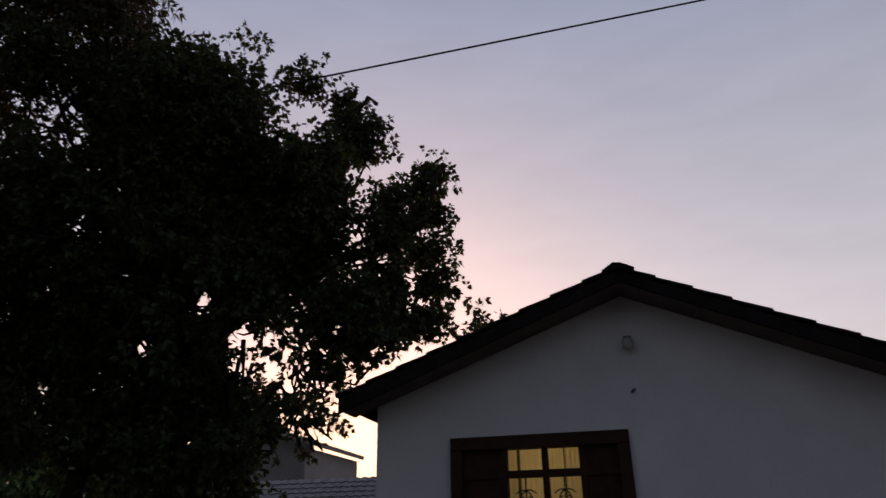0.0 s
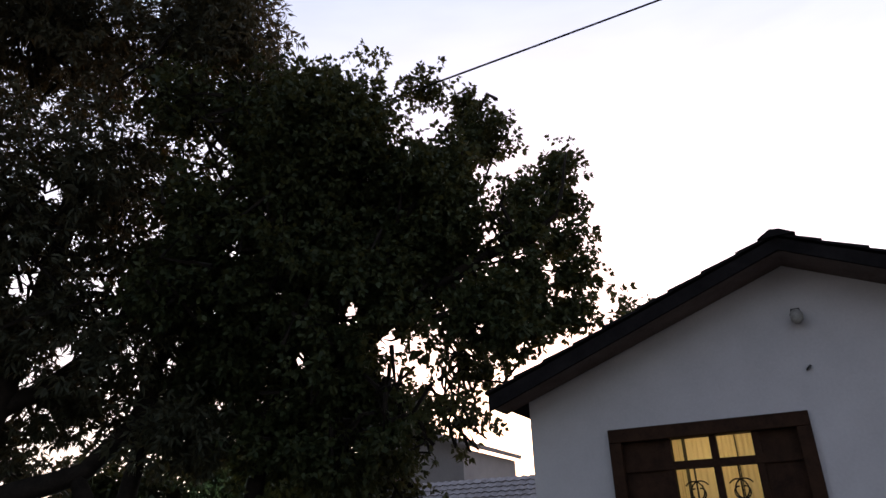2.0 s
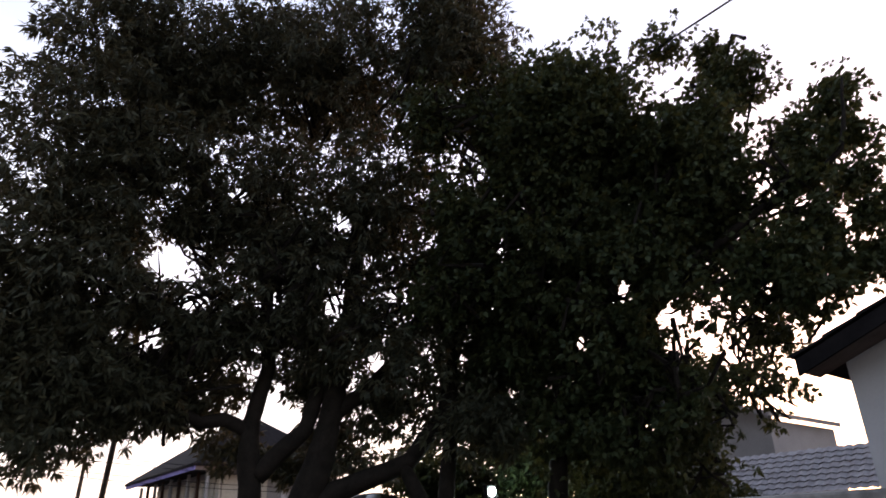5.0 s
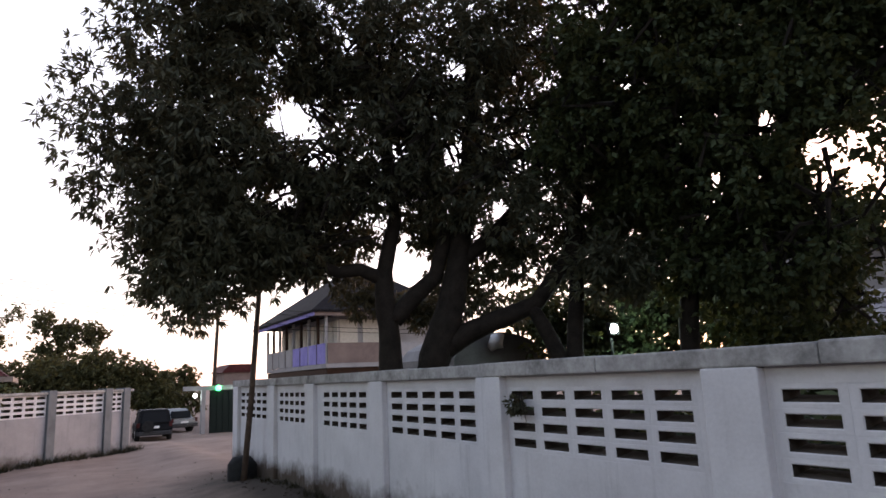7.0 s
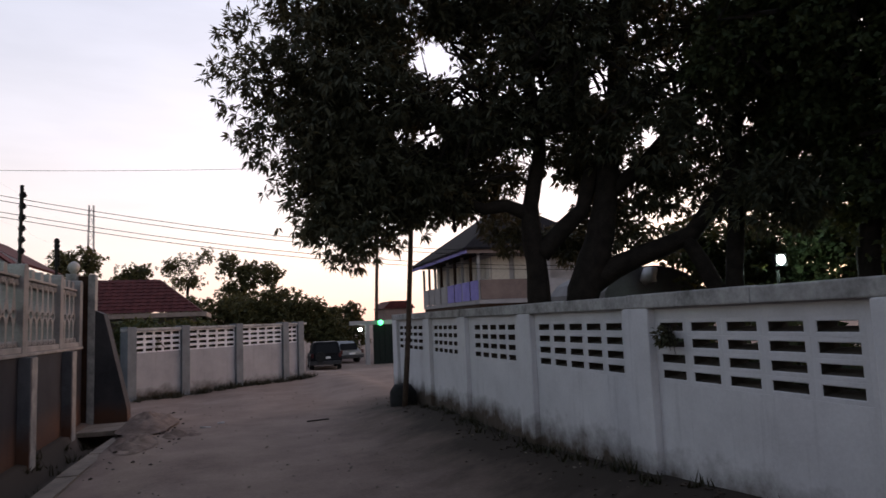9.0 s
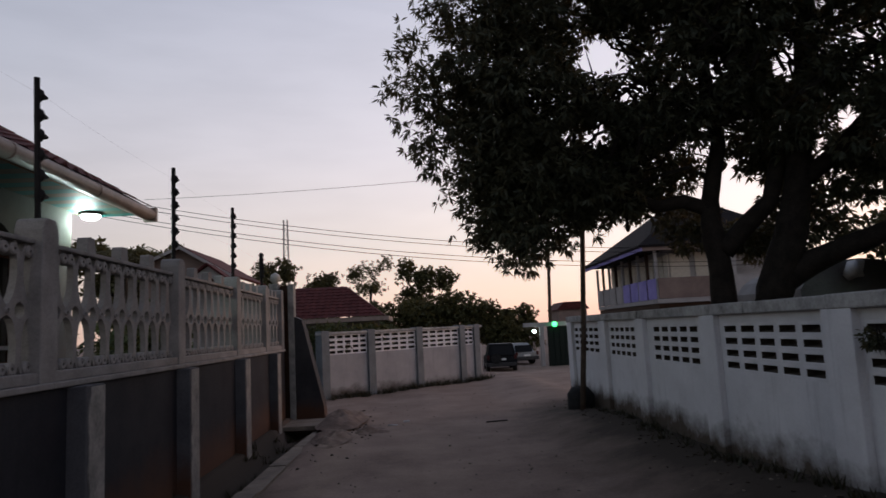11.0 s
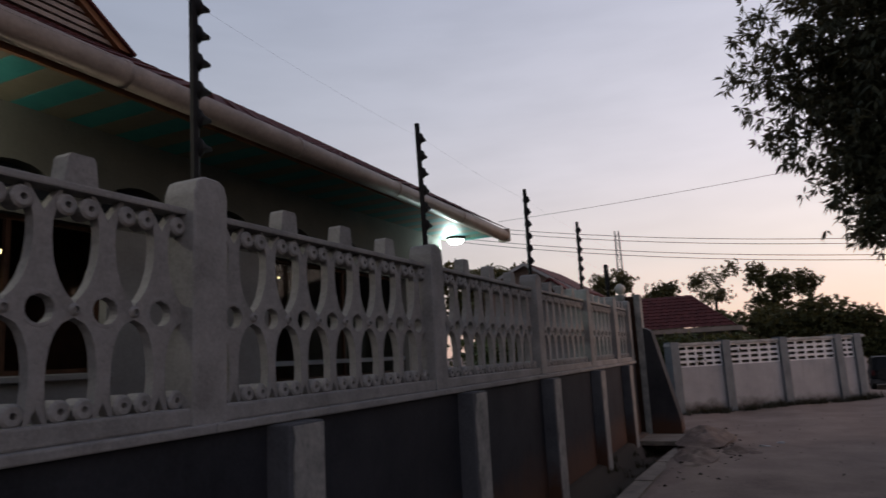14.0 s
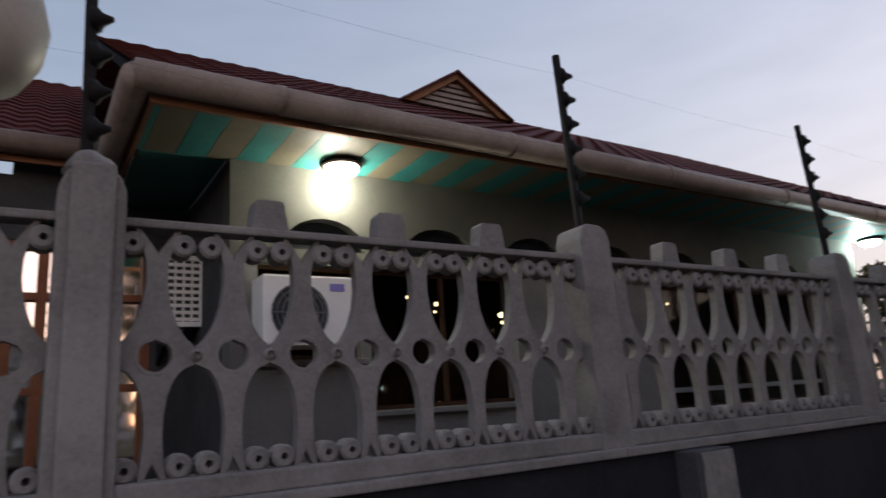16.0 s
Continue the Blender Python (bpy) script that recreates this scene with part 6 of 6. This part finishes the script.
# ---- parked vehicles ----
def car(base, turn, w, ln, h, paint, name, label, suv):
    t = thing(name, base, label, "car", "parked vehicles")
    m = Matrix.Translation(base) @ Matrix.Rotation(turn, 4, "Z")

    def cp(nm, fn, material, parent=None, lab="", smooth=False):
        bm = BM()
        fn(bm)
        bmesh.ops.transform(bm, matrix=m, verts=bm.verts)
        return part(nm, bm, material, parent or t, lab, smooth)

    belt = h * 0.56
    hw = w / 2

    def body(bm):
        prof = [(0.05, 0.28), (ln - 0.05, 0.28), (ln, 0.5), (ln - 0.1, belt - 0.12), (ln * 0.72, belt), (0.02, belt), (0, 0.5)]
        prism(bm, [(y, z) for y, z in prof], "x", -hw, hw)
        bmesh.ops.bevel(bm, geom=list(bm.edges), offset=0.05, segments=2, affect="EDGES")

    def cabin(bm):
        a = 0.06 if suv else 0.75
        prof = [(a * 0.4 + 0.02, belt - 0.03), (ln * 0.70, belt - 0.03), (ln * 0.55, h), (a + 0.14, h)]
        vs = prism(bm, prof, "x", -hw + 0.05, hw - 0.05)
        for v in vs:
            if v.co.z > belt:
                v.co.x *= 0.84
        bmesh.ops.bevel(bm, geom=list(bm.edges), offset=0.05, segments=2, affect="EDGES")

    cp("body", body, paint)
    cp("cabin", cabin, paint)
    cp("rear_window", lambda bm: prism(bm, [(-hw * 0.72, belt + 0.06), (hw * 0.72, belt + 0.06), (hw * 0.62, h - 0.12), (-hw * 0.62, h - 0.12)], "y", 0.02 if suv else 0.35, 0.2 if suv else 0.6), GLASS)
    for s in (-1, 1):
        cp("tail_light", lambda bm: box(bm, (s * hw - (0.16 if s > 0 else -0.02), -0.012, belt - 0.16), (s * hw + (-0.02 if s > 0 else 0.16), 0.03, belt + 0.06), 0.01), ROOFRED)
        for yy in (0.75, ln - 0.8):
            wheel = cp("wheel", lambda bm: tube(bm, [(s * (hw - 0.2), yy, 0.33), (s * (hw + 0.01), yy, 0.33)], 0.33, 18), RUBBER)
            cp("rim", lambda bm: tube(bm, [(s * (hw - 0.05), yy, 0.33), (s * (hw + 0.022), yy, 0.33)], 0.19, 14), CARGREY, wheel, "dull metal rim")
    cp("bumper", lambda bm: box(bm, (-hw + 0.02, -0.07, 0.3), (hw - 0.02, 0.06, 0.5), 0.03), DARKPLASTIC)
    cp("number_plate", lambda bm: box(bm, (-0.22, -0.03, belt - 0.22), (0.22, 0.01, belt - 0.11)), WHITEMETAL)
    if suv:
        cp("spare_wheel", lambda bm: tube(bm, [(-0.3, -0.16, 0.72), (-0.3, 0.0, 0.72)], 0.28, 18), RUBBER)


car((4.85, 36.6, -0.70), -0.06, 1.66, 4.0, 1.5, CARDARK, "suv", "dark off-road car parked at the lane's bend", True)
car((7.15, 42.0, -0.70), 0.35, 1.65, 4.1, 1.32, CARGREY, "sedan", "silver-grey saloon parked beyond the off-road car", False)

# ---- green gate and small lamps at the bend ----
gg = thing("green_gate", (8.8, 39.2, -0.7), "dark green sheet-metal gate under a pale lintel", "gate")
bm = BM()
box(bm, (7.95, 39.2, -0.75), (10.3, 39.26, 1.6))
part("gate_sheet", bm, GREENGATE, gg)
for i in range(7):
    bm = BM()
    box(bm, (8.0 + i * 0.33, 39.16, -0.7), (8.06 + i * 0.33, 39.2, 1.58))
    part("gate_rib", bm, GREENGATE, gg)
bm = BM()
box(bm, (6.6, 39.3, 1.62), (10.4, 39.6, 1.86))
part("lintel", bm, GREYHOUSE, gg)
bm = BM()
box(bm, (7.5, 39.1, -0.75), (7.72, 39.4, 1.62), 0.01)
part("gate_post", bm, GREYHOUSE, gg)


def gate_lamp(loc, glow_mat, label, r=0.09):
    t = thing("gate_lamp", loc, label, "lamp", "gate lamps")
    bm = BM()
    lathe(bm, loc, [(r * 0.4, -r), (r, -r * 0.5), (r, r * 0.5), (r * 0.4, r)], 10)
    part("bulb", bm, glow_mat, t)
    bm = BM()
    box(bm, (loc[0] - 0.06, loc[1] + r * 0.5, loc[2] + r * 0.9), (loc[0] + 0.06, loc[1] + 0.4, loc[2] + r * 1.3))
    part("bracket", bm, IRON, t)


gate_lamp((8.36, 39.0, 1.72), GREENGLOW, "glowing green lamp over a gate", 0.15)
gate_lamp((9.45, 38.9, 1.74), LAMPCOOL, "small cool white lamp over a gate", 0.10)
gate_lamp((7.2, 39.3, 1.36), LAMPCOOL, "bright white lamp beside a gate", 0.10)

# garden flood lamp, tarpaulin shelter
fl = thing("flood_lamp", (9.1, 9.35, 2.5), "bright white flood lamp glowing among garden leaves", "lamp")
bm = BM()
tube(bm, [(9.12, 9.45, -0.2), (9.12, 9.45, 2.45)], 0.03, 8)
part("post", bm, RUBBER, fl)
bm = BM()
box(bm, (9.0, 9.34, 2.42), (9.24, 9.44, 2.64), 0.01)
part("housing", bm, IRON, fl)
bm = BM()
lathe(bm, (0, 0, 0), [(0.082, 0), (0.075, 0.02), (0.04, 0.035)], 16)
bmesh.ops.rotate(bm, verts=bm.verts, matrix=Matrix.Rotation(radians(90), 3, "X"))
bmesh.ops.translate(bm, verts=bm.verts, vec=(9.1, 9.338, 2.53))
o = part("lens", bm, FLOODGLOW, fl, "glowing lens")
o.visible_shadow = False
bm = BM()
n = 12
arch = [(7.0 + 2.3 * i / n, 2.15 + 0.5 * math.sin(math.pi * i / n) ** 0.6) for i in range(n + 1)]
prism(bm, arch + [(9.3, 0), (7.0, 0)], "y", 11.6, 14)
single("covered_shelter", bm, TARP, "grey tarpaulin-covered shelter behind the garden wall", "shelter")
bm = BM()
lathe(bm, (7.95, 11.5, 2.3), [(0.05, 0), (0.14, 0.06), (0.16, 0.16), (0.1, 0.27), (0.03, 0.3)], 10)
for v in bm.verts:
    v.co += noise.noise_vector(v.co * 6) * 0.11
single("white_sack", bm, CLOTHWHITE, "crumpled white sack on a grey shelter", "sack", smooth=True)

# ---- litter, stones and weeds on the lane ----
def scatter(name, n, where, size, material, label, cat, seed, flat=0.5):
    r = random.Random(seed)
    bm = BM()
    for k in range(n):
        x, y = where(r)
        s = size * r.uniform(0.4, 1.5)
        z = float(ground_height(np.array(x), np.array(y)))
        m = Matrix.Translation((x, y, z + s * flat * 0.3)) @ Matrix.Rotation(r.uniform(0, 6.28), 4, "Z") @ Matrix.Diagonal((s, s * r.uniform(0.5, 1), s * flat, 1))
        g = bmesh.ops.create_icosphere(bm, subdivisions=1, radius=0.5, matrix=m)
        for v in g["verts"]:
            v.co += Vector((r.uniform(-1, 1), r.uniform(-1, 1), r.uniform(-0.5, 0.5))) * s * 0.12
    return single(name, bm, material, label, cat, kind="stuff")


scatter("stones", 200, lambda r: (r.uniform(-1.6, 3.4), r.triangular(1.5, 20, 9)), 0.03, KERB, "small stones strewn over the sandy lane", "stones", 3)
scatter("stones", 48, lambda r: (r.gauss(-1.15, 0.26), r.gauss(12.4, 1.5)), 0.05, SOIL, "clods of sand beside the drain", "clods", 5)
scatter("dirt", 260, lambda r: (3.44 - abs(r.gauss(0, 0.28)), r.uniform(1.5, 14)), 0.045, SOIL, "dark dirt and litter along the foot of the wall", "litter", 6, 0.35)
# lumpy sand heaps thrown up beside the drain
HEAPSAND = mat("heaped_sand", (0.070, 0.048, 0.037), (0.165, 0.120, 0.097), 5, 0.95, 0.8, 35)
for hx, hy, rx, ry, hh in ((-1.32, 13.2, 0.46, 1.25, 0.19), (-1.3, 11.4, 0.34, 1.0, 0.07), (-0.8, 12.2, 0.4, 0.6, 0.045)):
    bm = BM()
    nr, ns = 12, 44
    z0 = float(ground_height(np.array(hx), np.array(hy)))
    rows = []
    for a in range(nr + 1):
        q = a / nr
        row = []
        for b in range(ns):
            w = b * math.tau / ns
            wob = 1 + 0.25 * noise.noise(Vector((math.cos(w) * 1.4 + hx * 3, math.sin(w) * 1.4, hy)))
            x, y = hx + rx * q * wob * math.cos(w), hy + ry * q * wob * math.sin(w)
            top = hh * (1 - q * q) ** 1.3
            lump = 0.085 * noise.noise(Vector((x * 4, y * 4, 2.0))) + 0.05 * noise.noise(Vector((x * 11, y * 11, 5.0)))
            row.append(bm.verts.new((x, y, z0 + top + lump * (1 - q ** 3) - 0.02 * q)))
        rows.append(row)
    for ra, rb in zip(rows, rows[1:]):
        for b in range(ns):
            c = (b + 1) % ns
            bm.faces.new((ra[b], rb[b], rb[c], ra[c]))
    bmesh.ops.remove_doubles(bm, verts=bm.verts, dist=0.0005)
    bmesh.ops.recalc_face_normals(bm, faces=bm.faces)
    single("sand_mound", bm, HEAPSAND, "low lumpy mound of damp sand beside the open drain", "mound", "mounds by the drain", smooth=True)
for lx, ly, sx, sy, col in ((-0.35, 12.9, 0.09, 0.04, 1), (-0.1, 13.4, 0.06, 0.05, 1), (1.6, 12.8, 0.2, 0.025, 0)):
    bm = BM()
    z = float(ground_height(np.array(lx), np.array(ly)))
    box(bm, (lx - sx, ly - sy, z - 0.01), (lx + sx, ly + sy, z + 0.022), 0.008)
    for v in bm.verts:
        v.co.z += 0.02 * noise.noise(v.co * 9)
    single("litter_scrap", bm, COPING if col else BARK, "pale paper scrap on the sand" if col else "dark flattened scrap lying on the sand", "litter", "lane litter")


def weeds(name, spots, seed, label):
    """Tufts of narrow blades."""
    r = np.random.RandomState(seed)
    V, F = [], []
    for x, y, s in spots:
        z = float(ground_height(np.array(x), np.array(y)))
        for k in range(16):
            a = r.uniform(0, 6.28)
            ln = s * r.uniform(0.5, 1.2)
            b = np.array([x + r.normal(0, 0.05), y + r.normal(0, 0.05), z - 0.01])
            t = b + np.array([math.cos(a) * ln * 0.55, math.sin(a) * ln * 0.55, ln * 0.8])
            w = np.array([-math.sin(a), math.cos(a), 0]) * 0.012
            i = len(V)
            V += [b - w, b + w, t]
            F.append((i, i + 1, i + 2))
    me = bpy.data.meshes.new(name)
    me.from_pydata([tuple(v) for v in V], [], F)
    me.materials.append(WEED)
    return tagged(new(name, me), label, "weeds", kind="stuff")


rw = random.Random(9)
weeds("weeds", [(rw.gauss(3.38, 0.06), rw.uniform(2, 14.5), rw.uniform(0.05, 0.16)) for _ in range(70)], 1, "dry weeds along the foot of the white wall")
weeds("weeds", [tuple((A0 + XD * rw.uniform(0, XL) + XN * rw.uniform(0.1, 0.45)).xy) + (rw.uniform(0.1, 0.28),) for _ in range(120)], 2, "dark weeds along the cross wall")
weeds("weeds", [(rw.uniform(-2.6, -2.15), rw.uniform(2, 14), rw.uniform(0.1, 0.25)) for _ in range(60)], 4, "weeds growing in the open drain")
# small shrub growing out of the wall panel
sh = thing("wall_plant", (WX - 0.02, 4.85, 1.45), "small dark plant sprouting from a wall block", "plant")
bm = BM()
for k in range(5):
    tube(bm, [(WX + 0.03, 4.86, 1.62), (WX - 0.06, 4.86 - 0.03 * k, 1.6), (WX - 0.1, 4.88 - 0.06 * k, 1.48 - 0.02 * k)], [0.006, 0.005, 0.002], 4)
part("stem", bm, BARK, sh)
crown("foliage", leaf_mesh("foliage", [(WX - 0.05, 4.83, 1.52, 0.04, 0.08, 0.09)], 16, 4, 5, 0.045, 0.022, 0.3, 91, 0.035), LEAF_M, sh, "")
